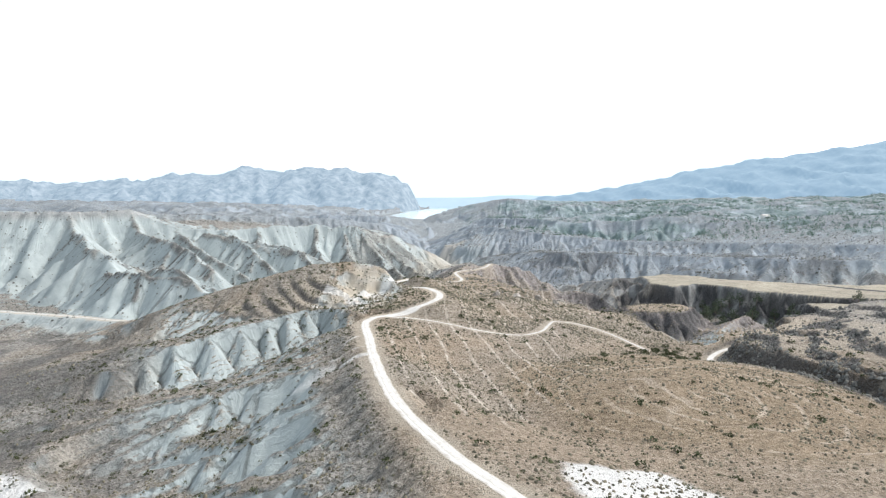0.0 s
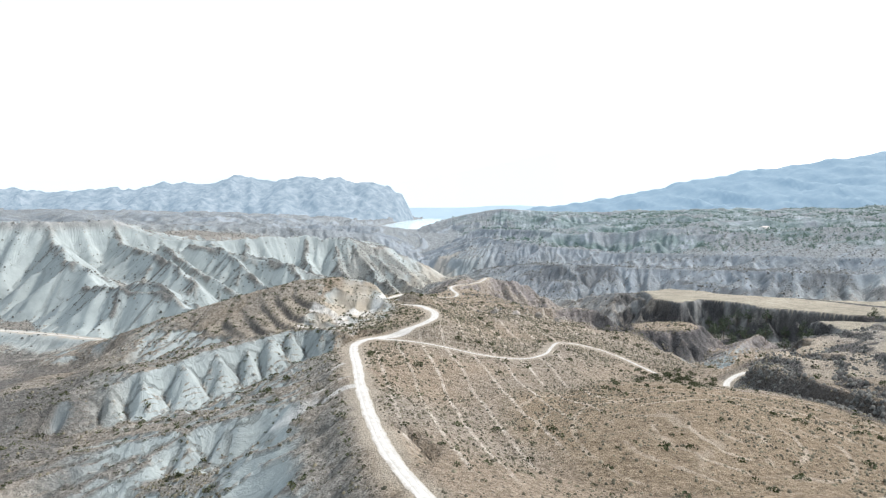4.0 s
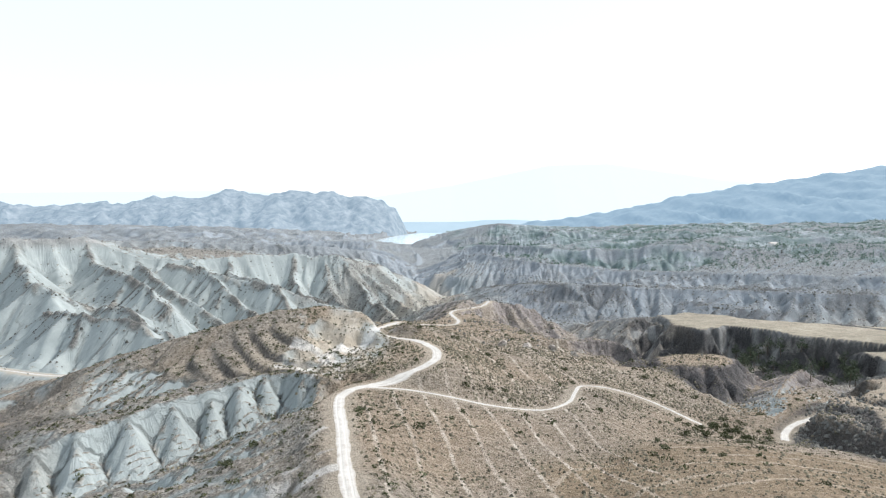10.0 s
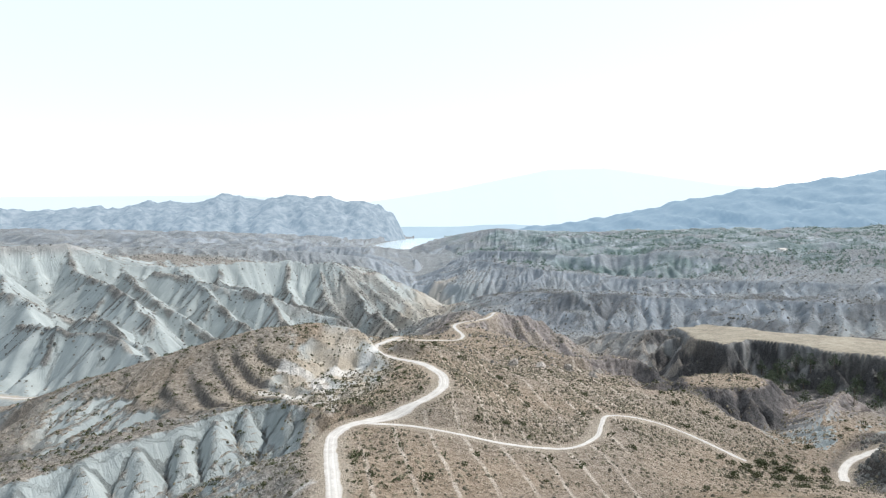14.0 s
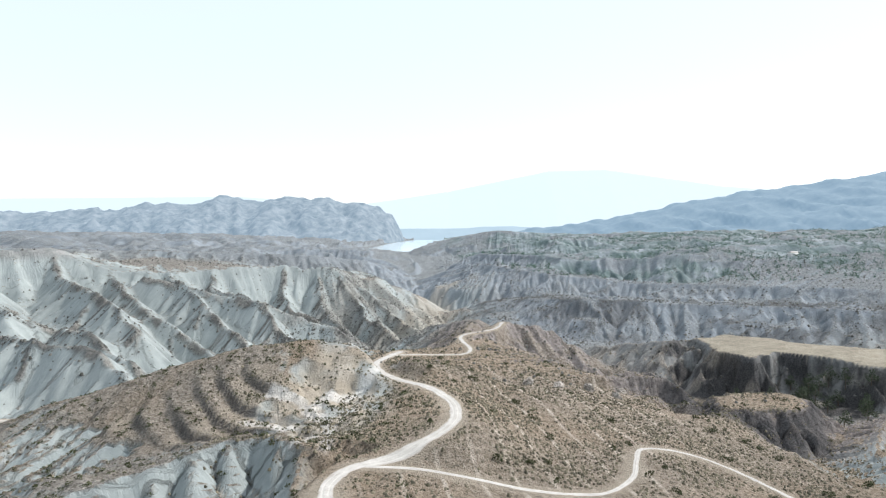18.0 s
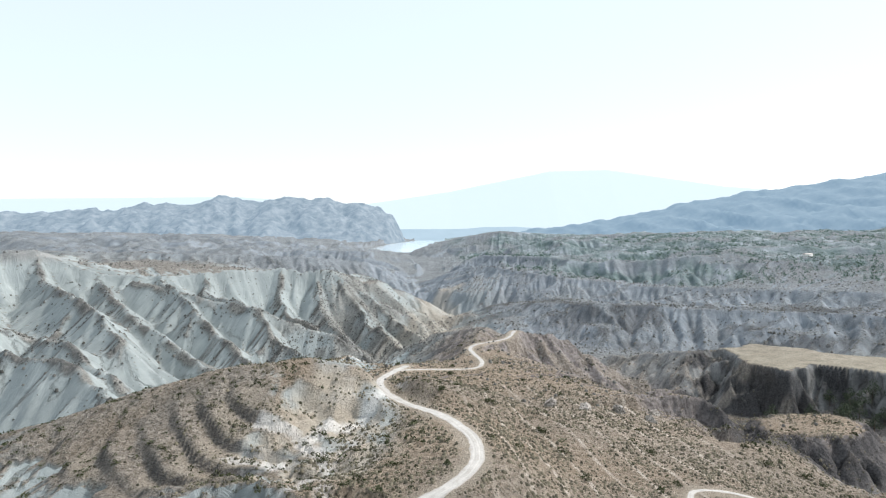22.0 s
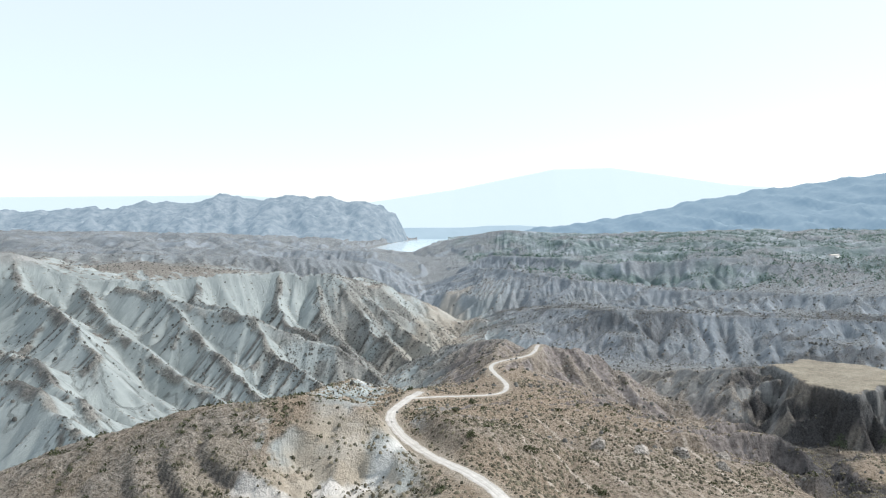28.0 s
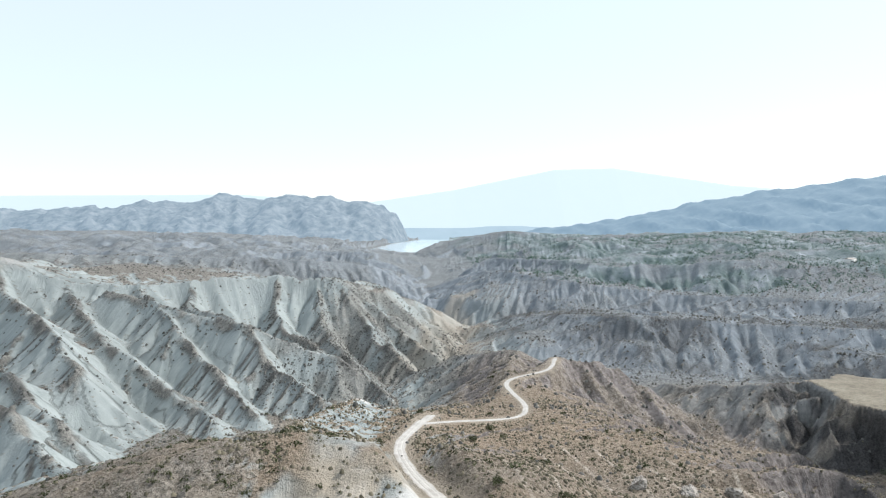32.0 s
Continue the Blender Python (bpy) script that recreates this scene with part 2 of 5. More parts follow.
# crest, valley and road lines of the plan: (x, y, height)
LINES = [
    # gravel road on the ridge and its side tracks
    [(34, 62, 11), (14, 90, 11), (-6, 131, 10.5), (-15, 168, 10), (-26, 222, 8), (-12, 242, 10), (-2, 256, 11), (-8, 277, 11),
     (-20, 306, 8), (-30, 346, 4), (-26, 377, 2)],
    [(-10, 235, 7), (12, 234, 3), (30, 241, -0.5), (46, 270, -1), (68, 268, -6), (90, 253, -11.5), (103, 252, -12), (132, 270, -9.5)],
    [(-16, 376, 1), (4, 391, -1.5), (3, 428, -0.5), (26, 464, 0.5), (44, 470, -2)],
    # field
    [(8, 183, 1.5), (31, 152, 1.5), (60, 120, 5)], [(20, 300, 3), (24, 335, -1), (32, 361, -1.5)], [(62, 300, -3), (80, 320, -5)],
    [(50, 215, -4), (78, 232, -9), (107, 231, -12)], [(94, 285, -9.5), (118, 328, -15)],
    # western gullies
    [(-43, 190, 3), (-75, 188, -4), (-110, 172, -10), (-160, 155, -18)], [(-40, 145, 3), (-61, 140, -2), (-100, 126, -10), (-160, 104, -20)],
    [(-100, 225, -1), (-144, 248, -10), (-200, 262, -15)], [(-20, 100, 5), (-60, 100, -6), (-140, 60, -20)],
    [(-300, 60, -24), (-300, 200, -19), (-330, 400, -26), (-230, 412, -27), (-170, 402, -27), (-128, 412, -27), (-98, 452, -28),
     (-62, 500, -31), (-35, 570, -35), (-20, 700, -39), (-15, 850, -44), (-60, 1200, -46), (-140, 1800, -48), (-180, 2250, -50)],
    [(-180, 2300, -54), (-150, 2700, -54), (-110, 3100, -54)], [(-90, 2200, -38), (-50, 2600, -36), (0, 3000, -36), (120, 3400, -30)], [(-300, 2300, -36), (-270, 2700, -38), (-210, 3200, -38)],
    # eastern ravine
    [(330, 300, -18), (230, 330, -20), (150, 378, -26), (112, 405, -28), (92, 450, -28), (76, 500, -27), (80, 540, -28), (40, 610, -33), (-12, 690, -39)],
    [(60, 60, 9), (120, 100, 0), (200, 130, -4)], [(120, 180, -10), (200, 200, -9)], [(160, 300, -13), (230, 290, -11)],
    # benches of the eastern side
    [(70, 655, -36), (150, 610, -34), (260, 560, -30), (420, 480, -24)],
    [(46, 860, 5), (178, 775, -7), (250, 710, -8), (330, 670, -4), (480, 600, 2)],
    [(60, 980, 8), (250, 880, 6), (415, 910, 13), (700, 780, 20)],
    [(60, 1250, 2), (183, 1250, 8), (600, 1200, 10), (1000, 1100, 14)], [(300, 2000, 2), (900, 2000, 10), (1600, 1800, 30)],
    # land of the western side
    [(-400, 640, 24), (-250, 690, 18), (-110, 720, 8)], [(-800, 700, 25), (-900, 300, 0), (-700, 0, -10)],
    [(-700, 1200, 12), (-400, 1100, 8), (-200, 1100, -5)], [(-1200, 1800, 10), (-600, 1800, 0), (-330, 1900, -15)],
    [(-1600, 2700, 0), (-700, 2700, -15), (-400, 2600, -30)], [(-200, -150, 0), (0, -150, 15), (200, -150, 5)],
    [(-2500, 1000, 20), (-2500, 3000, 20)], [(2500, 1000, 40), (2500, 3000, 80)], [(300, 3300, -60), (200, 4600, -60), (-600, 4700, -60)],
]


def along(line, step):
    """Points every few metres along a line."""
    pts = []
    for (x0, y0, z0), (x1, y1, z1) in zip(line, line[1:]):
        n = max(1, int(math.hypot(x1 - x0, y1 - y0) / step))
        for k in range(n):
            f = k / n
            pts.append((x0 + (x1 - x0) * f, y0 + (y1 - y0) * f, z0 + (z1 - z0) * f))
    pts.append(line[-1])
    return pts


def axis(parts):
    """Grid lines from stretches (end, step); the step grows evenly within a stretch."""
    out = [parts[0][0]]
    for (a, s0), (b, s1) in zip(parts, parts[1:]):
        n = max(1, int(round((b - a) / ((s0 + s1) / 2))))
        u = np.linspace(0, 1, n + 1)[1:]
        pos = s0 * u + (s1 - s0) * u * u / 2
        out.extend(a + (b - a) * pos / pos[-1])
    return np.array(out)


FINE = 1.0
GX = axis([(-4400, 220), (-1500, 26), (-700, 7), (-330, 2.2), (-140, FINE), (140, FINE), (330, 2.4), (700, 7), (1500, 26), (4400, 220)])
GY = axis([(-400, 30), (40, 2), (80, FINE), (490, FINE), (700, 1.9), (1000, 4), (2050, 9), (2400, 30), (4950, 100)])


def base_land():
    pts = np.array([p for line in LINES for p in along(line, 12)])
    cx, cy = GX[::6], GY[::6]
    cx, cy = np.r_[cx, GX[-1]], np.r_[cy, GY[-1]]
    X, Y = np.meshgrid(cx, cy)
    num, den = np.zeros_like(X), np.zeros_like(X)
    for px, py, pz in pts:
        w = 1.0 / ((X - px) ** 2 + (Y - py) ** 2 + 40.0) ** 1.6
        num += w * pz
        den += w
    Z = num / den
    rows = np.array([np.interp(GX, cx, r) for r in Z])
    return np.array([np.interp(GY, cy, c) for c in rows.T]).T


def patch(x0, x1, y0, y1):
    """The part of the grid inside a rectangle."""
    i0, i1 = np.searchsorted(GY, (y0, y1))
    j0, j1 = np.searchsorted(GX, (x0, x1))
    return slice(i0, i1), slice(j0, j1)


def tent(H, line, left, right, round_r=1.5, flute=0.0, wave=9.0, seed=1, cut=False, reach=None, mark=0.0):
    """Raises a crest along a line, with a slope to either side and gullies (flutes) down them; cut=True digs a gully instead."""
    zs = [p[2] for p in line]
    if reach is None:
        reach = (max(zs) + 55) / max(0.12, min(left, right))
    xs, ys = [p[0] for p in line], [p[1] for p in line]
    sl = patch(min(xs) - reach, max(xs) + reach, min(ys) - reach, max(ys) + reach)
    X, Y = np.meshgrid(GX[sl[1]], GY[sl[0]])
    if X.size == 0:
        return
    best = np.full(X.shape, -1e9)
    crest, run_at, fall_at = np.zeros(X.shape), np.zeros(X.shape), np.zeros(X.shape)
    wx = X + 0.22 * wave * fbm(X, Y, wave * 1.3, 2, seed)
    wy = Y + 0.22 * wave * fbm(X, Y, wave * 1.3, 2, seed + 40)
    wob = 1.2 * vnoise(X / (1.6 * wave) + seed, Y / (1.6 * wave), seed + 11) if flute else 0.0
    run = 0.0
    for (x0, y0, z0), (x1, y1, z1) in zip(line, line[1:]):
        dx, dy = x1 - x0, y1 - y0
        L = math.hypot(dx, dy)
        u = np.clip(((wx - x0) * dx + (wy - y0) * dy) / (L * L), 0, 1)
        ex, ey = wx - x0 - u * dx, wy - y0 - u * dy
        d = np.sqrt(ex * ex + ey * ey) + 1e-6
        turn = (dx * ey - dy * ex) / (L * d)
        slope = right + (left - right) * (0.5 + 0.5 * turn)
        dd = np.sqrt(d * d + round_r * round_r) - round_r
        z = z0 + (z1 - z0) * u - slope * dd
        if flute:
            s = run + u * L
            ph = s / wave + 0.7 * turn + wob
            rib = np.abs(2 * (ph - np.floor(ph)) - 1)
            ph = s / wave * 2.7 + 1.3 * turn + 2.0 * wob
            fine = np.abs(2 * (ph - np.floor(ph)) - 1)
            z = z - flute * (1 - rib) * smooth(d, 0.4, wave * 0.9) - 0.3 * flute * (1 - fine) * smooth(d, 0.3, wave * 0.35)
        z = z - 60 * smooth(d, 0.72 * reach, reach) if not cut else z - 1e4 * (d > reach)
        if mark:
            wide = mark * (0.5 + 1.1 * vnoise(X / 13, Y / 13, seed + 3)) * (1 + 0.8 * (turn > 0) * vnoise(X / 30, Y / 30, seed + 5))
            crest = np.where(z > best, 1 - smooth(d, 0.45 * wide, wide), crest)
        if not cut:
            run_at = np.where(z > best, run + u * L + 4 * turn + 7.7 * seed, run_at)
            fall_at = np.where(z > best, d, fall_at)
        best = np.maximum(best, z)
        run += L
    if not cut:
        won = best > H[sl]
        RUN[sl] = np.where(won, run_at, RUN[sl])
        FALL[sl] = np.where(won, fall_at, FALL[sl])
    if mark:
        CREST[sl] = np.where(best > H[sl], crest, CREST[sl])
    H[sl] = np.maximum(H[sl], best) if not cut else np.minimum(H[sl], -best)


def gully(H, line, left, right, reach, flute=0.0, wave=12.0, seed=1):
    """Digs a valley along a line whose heights are those of its floor."""
    tent(H, [(x, y, -z) for x, y, z in line], left, right, 6.0, -flute, wave, seed, True, reach)


def point_on(line, f):
    """The point at a share f of a line's length."""
    p = np.array(line, float)
    s = np.r_[0, np.cumsum(np.hypot(*np.diff(p[:, :2], axis=0).T))]
    return [float(np.interp(f * s[-1], s, p[:, k])) for k in range(3)]


def spurs_between(H, rim, foot, count, slope, seed, flute=3.0, wave=10.0, mark=3.0, sub=True, uneven=0.0):
    """Side spurs that run down from a rim line to a foot line, each with small spurs of its own."""
    rng = random.Random(seed)
    for k in range(count):
        f = (k + 0.5 + rng.uniform(-0.3, 0.3)) / count
        a, b = point_on(rim, f), point_on(foot, min(1, max(0, f + rng.uniform(-0.03, 0.03))))
        end = rng.uniform(0.7, 1.0)
        a[2] += rng.uniform(-uneven, 0.4 * uneven)
        line = []
        for u in (0, 0.22, 0.45, 0.7, 1.0):
            w = u * end
            line.append((a[0] + (b[0] - a[0]) * w + rng.uniform(-1, 1) * 5 * (u > 0), a[1] + (b[1] - a[1]) * w + rng.uniform(-1, 1) * 5 * (u > 0),
                         a[2] - 0.5 + (b[2] - a[2]) * (w ** 0.85) + (1 - u) * u * rng.uniform(-3, 5)))
        tent(H, line, slope * rng.uniform(0.9, 1.15), slope * rng.uniform(0.9, 1.15), 0.8, flute, wave, seed + k, mark=mark)
        for j in (1, 2, 3) if sub else ():
            p, q = line[j], line[j + 1]
            for side in (-1, 1) if sub == 2 else (rng.choice((-1, 1)),):
                dx, dy = q[0] - p[0], q[1] - p[1]
                turn = side * rng.uniform(0.6, 0.95)
                c, sn = math.cos(turn), math.sin(turn)
                drop = (p[2] - q[2]) * 1.15 + 1.0
                tent(H, [p, (p[0] + (c * dx - sn * dy) * 0.9, p[1] + (sn * dx + c * dy) * 0.9, p[2] - drop)], slope, slope, 0.6, flute * 0.6, wave, seed + 31 * k + j)


def inside(X, Y, poly):
    """Signed distance to a polygon, positive inside."""
    dist = np.full(X.shape, 1e9)
    odd = np.zeros(X.shape, bool)
    for (x0, y0), (x1, y1) in zip(poly, poly[1:] + poly[:1]):
        dx, dy = x1 - x0, y1 - y0
        u = np.clip(((X - x0) * dx + (Y - y0) * dy) / (dx * dx + dy * dy), 0, 1)
        dist = np.minimum(dist, np.hypot(X - x0 - u * dx, Y - y0 - u * dy))
        cross = ((y0 > Y) != (y1 > Y)) & (X < (x1 - x0) * (Y - y0) / (y1 - y0 + 1e-9) + x0)
        odd ^= cross
    return np.where(odd, dist, -dist)


def mesa(H, poly, top, slope, seed, flute=4.0, wave=11.0, tilt=(0, 0)):
    """A flat-topped table with gullied cliffs. Returns where its top lies, as a weight."""
    xs, ys = [p[0] for p in poly], [p[1] for p in poly]
    sl = patch(min(xs) - 60, max(xs) + 60, min(ys) - 60, max(ys) + 60)
    X, Y = np.meshgrid(GX[sl[1]], GY[sl[0]])
    w = fbm(X, Y, wave, 3, seed) * flute
    d = inside(X + w, Y + fbm(X, Y, wave, 3, seed + 9) * flute, poly)
    z = top + tilt[0] * (X - poly[0][0]) + tilt[1] * (Y - poly[0][1]) + np.minimum(d, 0) * slope
    z = z - flute * 0.5 * (1 - ridged(X, Y, wave, 2, seed + 3)) * smooth(-d, 0, 6)
    won = (z > H[sl]) & (d < 0)
    cx, cy = sum(xs) / len(xs), sum(ys) / len(ys)
    RUN[sl] = np.where(won, np.arctan2(Y - cy, X - cx) * np.hypot(X - cx, Y - cy), RUN[sl])
    FALL[sl] = np.where(won, -d, FALL[sl])
    H[sl] = np.maximum(H[sl], z)
    out = np.zeros(H.shape)
    out[sl] = smooth(d, -0.5, 2.5) * (H[sl] - z < 0.3)
    return out


XX, YY = np.meshgrid(GX, GY)
H = base_land()
FLOOR = H.copy()
CREST, RUN, FALL = np.zeros(H.shape), np.zeros(H.shape), np.full(H.shape, 60.0)

# valleys dug into the land
V_WEST = [(-420, 400, -25), (-330, 402, -26), (-230, 412, -27), (-170, 402, -27), (-128, 412, -27), (-98, 452, -28), (-62, 500, -31), (-35, 570, -35), (-20, 700, -39), (-15, 850, -44),
          (-60, 1200, -46), (-140, 1800, -48), (-180, 2250, -50)]
V_EAST = [(330, 300, -18), (230, 332, -20), (150, 380, -26), (112, 408, -28), (92, 450, -28), (76, 500, -27), (82, 540, -28), (40, 610, -33), (-12, 690, -39)]
gully(H, V_WEST, 0.2, 0.3, 150)
gully(H, V_EAST, 0.36, 0.2, 110)
gully(H, [(420, 470, -24), (260, 555, -29), (160, 600, -32), (40, 612, -33)], 0.3, 0.3, 100)
# broken ground of the far badlands
far_w = smooth(XX, -60, -200) * smooth(YY, 690, 800)
FW = 38 * (ridged(XX + 20 * fbm(XX, YY, 60, 2, 5), YY, 95, 5, 21, 0.55) - 0.45)
H += far_w * FW * (1 - 0.4 * smooth(YY, 1500, 2600))
H += smooth(XX, 60, 200) * smooth(YY, 800, 900) * (1 - 0.5 * smooth(YY, 1500, 2500)) * 30 * (ridged(XX + 0.4 * YY, YY * 1.6, 150, 6, 34, 0.55) - 0.5)

H += smooth(YY, 900, 1100) * 26 * (ridged(XX, YY * 1.4, 120, 6, 38, 0.55) - 0.55) * smooth(np.abs(XX + 80 + 0.05 * (YY - 900)), 10, 110)
gully(H, [(-210, 2240, -56), (-190, 2600, -56), (-150, 3000, -56), (-90, 3300, -56)], 0.12, 0.12, 110)
# eastern scarps
E_BAND = smooth(inside(XX, YY, [(-5, 700), (40, 650), (90, 575), (150, 545), (300, 485), (520, 390), (900, 500), (700, 740), (420, 850), (250, 880), (110, 960), (30, 1040), (-5, 900)]), -15, 25)
ER1 = [(10, 960, -2), (30, 900, 3), (46, 860, 5), (90, 812, 1), (140, 792, -3), (178, 768, -6), (230, 738, -5), (290, 702, -3), (360, 655, -1), (460, 600, 3), (600, 540, 8)]
EF1 = [(-8, 940, -43), (-5, 850, -43), (22, 760, -40), (56, 735, -28), (110, 700, -16), (160, 680, -15), (230, 655, -14), (300, 615, -12), (420, 550, -9), (520, 500, -6)]
MR = [(34, 730, -24), (60, 690, -13), (100, 640, -8), (150, 624, -8), (220, 602, -8), (300, 562, -6), (420, 505, -3), (540, 450, 0)]
MF = [(8, 720, -39), (40, 660, -37), (88, 590, -34), (140, 560, -32), (212, 536, -30), (296, 500, -27), (410, 445, -23), (520, 400, -20)]
ER2 = [(40, 1060, 8), (110, 980, 10), (180, 940, 9), (250, 890, 9), (330, 860, 10), (415, 880, 14), (560, 810, 14), (760, 740, 15)]
EF2 = [(30, 1000, -6), (90, 930, -4), (160, 880, -3), (230, 835, -2), (300, 800, -1), (390, 800, 2), (520, 740, 6), (700, 680, 14)]


def near_line(pts, reach):
    sl = patch(pts[:, 0].min() - reach, pts[:, 0].max() + reach, pts[:, 1].min() - reach, pts[:, 1].max() + reach)
    X, Y = np.meshgrid(GX[sl[1]], GY[sl[0]])
    d2, z = np.full(X.shape, 1e9), np.zeros(X.shape)
    for px, py, pz in pts:
        e = (X - px) ** 2 + (Y - py) ** 2
        z = np.where(e < d2, pz, z)
        d2 = np.minimum(d2, e)
    return sl, np.sqrt(d2), z


def hollow(H, foot, band, rise):
    """Lowers the land behind a foot line to a gentle rise, so that spurs can stand on it."""
    sl, d, z = near_line(np.array(along(foot, 6)), 170)
    low = np.minimum(H[sl], z + rise * d)
    H[sl] += band[sl] * (low - H[sl])


hollow(H, MF, E_BAND, 0.09)
tent(H, MR, 0.04, 0.34, 2, 5, 22, 205, reach=110)
spurs_between(H, MR, MF, 11, 1.0, 220, 1.6, 13.0, 2.0, 2, 6.0)
tent(H, ER1, 0.05, 0.4, 2, 6, 22, 201, reach=110)
spurs_between(H, ER1, EF1, 13, 0.98, 210, 1.8, 13.0, 2.0, 2, 6.0)
tent(H, ER2, 0.03, 0.5, 2, 5, 16, 240, reach=100)
spurs_between(H, ER2, EF2, 10, 0.85, 250, 1.4, 14.0, 3.0, 2, 4.0)
EB = ridged(XX + 16 * fbm(XX, YY, 45, 2, 35), YY + 16 * fbm(XX, YY, 45, 2, 36), 62, 4, 37, 0.45)
H += E_BAND * 2.5 * (EB - 0.62)
# hill beside the reservoir, and the table opposite
FR = [(-70, 1995, -48), (-25, 1985, -26), (20, 1972, -2), (70, 1960, 14), (130, 1945, 25), (300, 1930, 16), (600, 1880, 14), (900, 1800, 14)]
FF = [(-130, 1900, -47), (-80, 1850, -46), (0, 1820, -44), (130, 1790, -36), (300, 1770, -24), (600, 1720, -5), (900, 1640, 10)]
tent(H, FR, 0.03, 0.5, 4, 6, 30, 281, reach=190)
spurs_between(H, FR, FF, 14, 0.55, 290, 4.0, 24.0)
WR3 = [(-620, 1300, 14), (-420, 1330, 8), (-280, 1330, 3), (-160, 1335, 0), (-118, 1375, -14)]
WF3 = [(-600, 1230, -14), (-410, 1260, -24), (-280, 1270, -32), (-150, 1285, -43), (-85, 1340, -45)]
tent(H, WR3, 0.03, 0.6, 3, 5, 18, 301, reach=130)
spurs_between(H, WR3, WF3, 14, 0.65, 305, 3.0, 16.0)
# upper scarp of the western side
WR2 = [(-640, 760, 36), (-520, 790, 30), (-420, 800, 27), (-330, 830, 24), (-250, 860, 20), (-170, 900, 14), (-110, 960, 4)]
WF2 = [(-620, 700, 14), (-500, 720, 12), (-400, 735, 11), (-310, 765, 10), (-230, 800, 8), (-150, 840, -4), (-80, 920, -28)]
tent(H, WR2, 0.04, 0.55, 2, 5, 14, 261, reach=110)
spurs_between(H, WR2, WF2, 22, 0.7, 270, 1.6, 12.0)

# western massif: rim, spurs and foothills
RIM = [(-420, 520, 40), (-330, 545, 38), (-290, 575, 38), (-265, 580, 27), (-246, 588, 21), (-207, 602, 18), (-171, 627, 21), (-144, 642, 21), (-101, 652, 18)]
tent(H, RIM, 0.08, 0.8, 2, 6, 13, 3, reach=110)
SPURS = [
    [(-225, 575, 18), (-196, 563, 13.5), (-165, 550, 9), (-129, 534, 6.5), (-104, 530, -1), (-80, 528, -8), (-60, 522, -22)],
    [(-330, 545, 36), (-300, 510, 26), (-275, 480, 16), (-252, 467, 10), (-232, 478, -5)],
    [(-290, 575, 36), (-266, 545, 22), (-231, 510, 18), (-201, 480, 14), (-169, 450, 5), (-163, 438, -3)],
    [(-254, 585, 20), (-210, 530, 7), (-186, 505, 2), (-170, 490, -1), (-149, 475, -8), (-130, 460, -16), (-114, 448, -20)],
    [(-215, 598, 17), (-189, 560, 14), (-166, 535, 7), (-143, 510, -4), (-123, 485, -12), (-100, 461, -20)],
    [(-185, 612, 17), (-167, 570, 9), (-129, 533, 8), (-115, 520, -1), (-99, 500, -10), (-74, 475, -20)],
    [(-140, 642, 20), (-132, 610, 4), (-122, 590, -7), (-100, 570, -12), (-79, 540, -22), (-59, 515, -29)],
    [(-101, 652, 18), (-79, 640, 1), (-56, 600, -16), (-43, 570, -27)],
    [(-101, 652, 17), (-84, 625, 3), (-58, 585, -14), (-36, 540, -24), (-28, 512, -30)],
    [(-92, 655, 13), (-66, 640, 0), (-42, 612, -15), (-22, 578, -27), (-12, 560, -33)],
    [(-110, 645, 14), (-98, 600, -2), (-80, 555, -14), (-58, 520, -22), (-44, 492, -29)],
    [(-88, 668, 10), (-58, 676, -3), (-34, 665, -18), (-16, 640, -33)],
    [(-260, 480, 4), (-231, 478, -5), (-200, 440, 4), (-181, 430, 1), (-146, 402, -7), (-135, 398, -16)],
    [(-240, 440, 2), (-205, 408, 6), (-173, 398, 3), (-146, 382, -3), (-125, 372, -13)],
]
for k, line in enumerate(SPURS):
    tent(H, line, 0.9, 0.95, 0.3, 1.6, 17, 50 + k, mark=2.6)
    rng = random.Random(500 + k)
    for p, q in zip(line[1:], line[2:]):
        for side in (rng.choice((-1, 1)),):
            f, turn, size = rng.uniform(0.1, 0.6), side * rng.uniform(0.7, 1.1), rng.uniform(0.35, 0.7)
            c, sn = math.cos(turn), math.sin(turn)
            dx, dy = q[0] - p[0], q[1] - p[1]
            a = [p[i] + (q[i] - p[i]) * f for i in range(3)]
            tent(H, [a, (a[0] + (c * dx - sn * dy) * size, a[1] + (sn * dx + c * dy) * size, a[2] - 0.72 * math.hypot(dx, dy) * size)], 0.98, 0.98, 0.3, 0.5, 8, 600 + 10 * k, mark=1.4)

# long scrubby shoulder that runs out east of the massif
tent(H, [(-101, 652, 18), (-78, 695, 6), (-50, 735, -8), (-30, 755, -20), (-16, 770, -31)], 0.5, 0.62, 2.0, 2.2, 12, 65, reach=90, mark=4.0)
# bench of the valley track
tent(H, [(-420, 350, -12), (-330, 352, -13), (-260, 362, -13.5), (-207, 350, -14), (-170, 338, -14.5), (-145, 338, -15)], 0.7, 0.25, 6, 1.5, 9, 96)
# hill with old terraces, and the spur that falls away west of it
HILL = [(-16, 300, 12), (-30, 306, 18), (-48, 308, 20), (-63, 302, 20), (-83, 300, 14.5), (-110, 293, 7), (-150, 290, -4)]
tent(H, HILL, 0.5, 0.36, 8, 1.0, 9, 71)
tent(H, [(-48, 308, 20), (-54, 330, 14), (-57, 355, 8), (-54, 378, 4.5), (-49, 394, 2.5), (-40, 401, -2)], 0.75, 0.32, 4, 2.0, 9, 72)
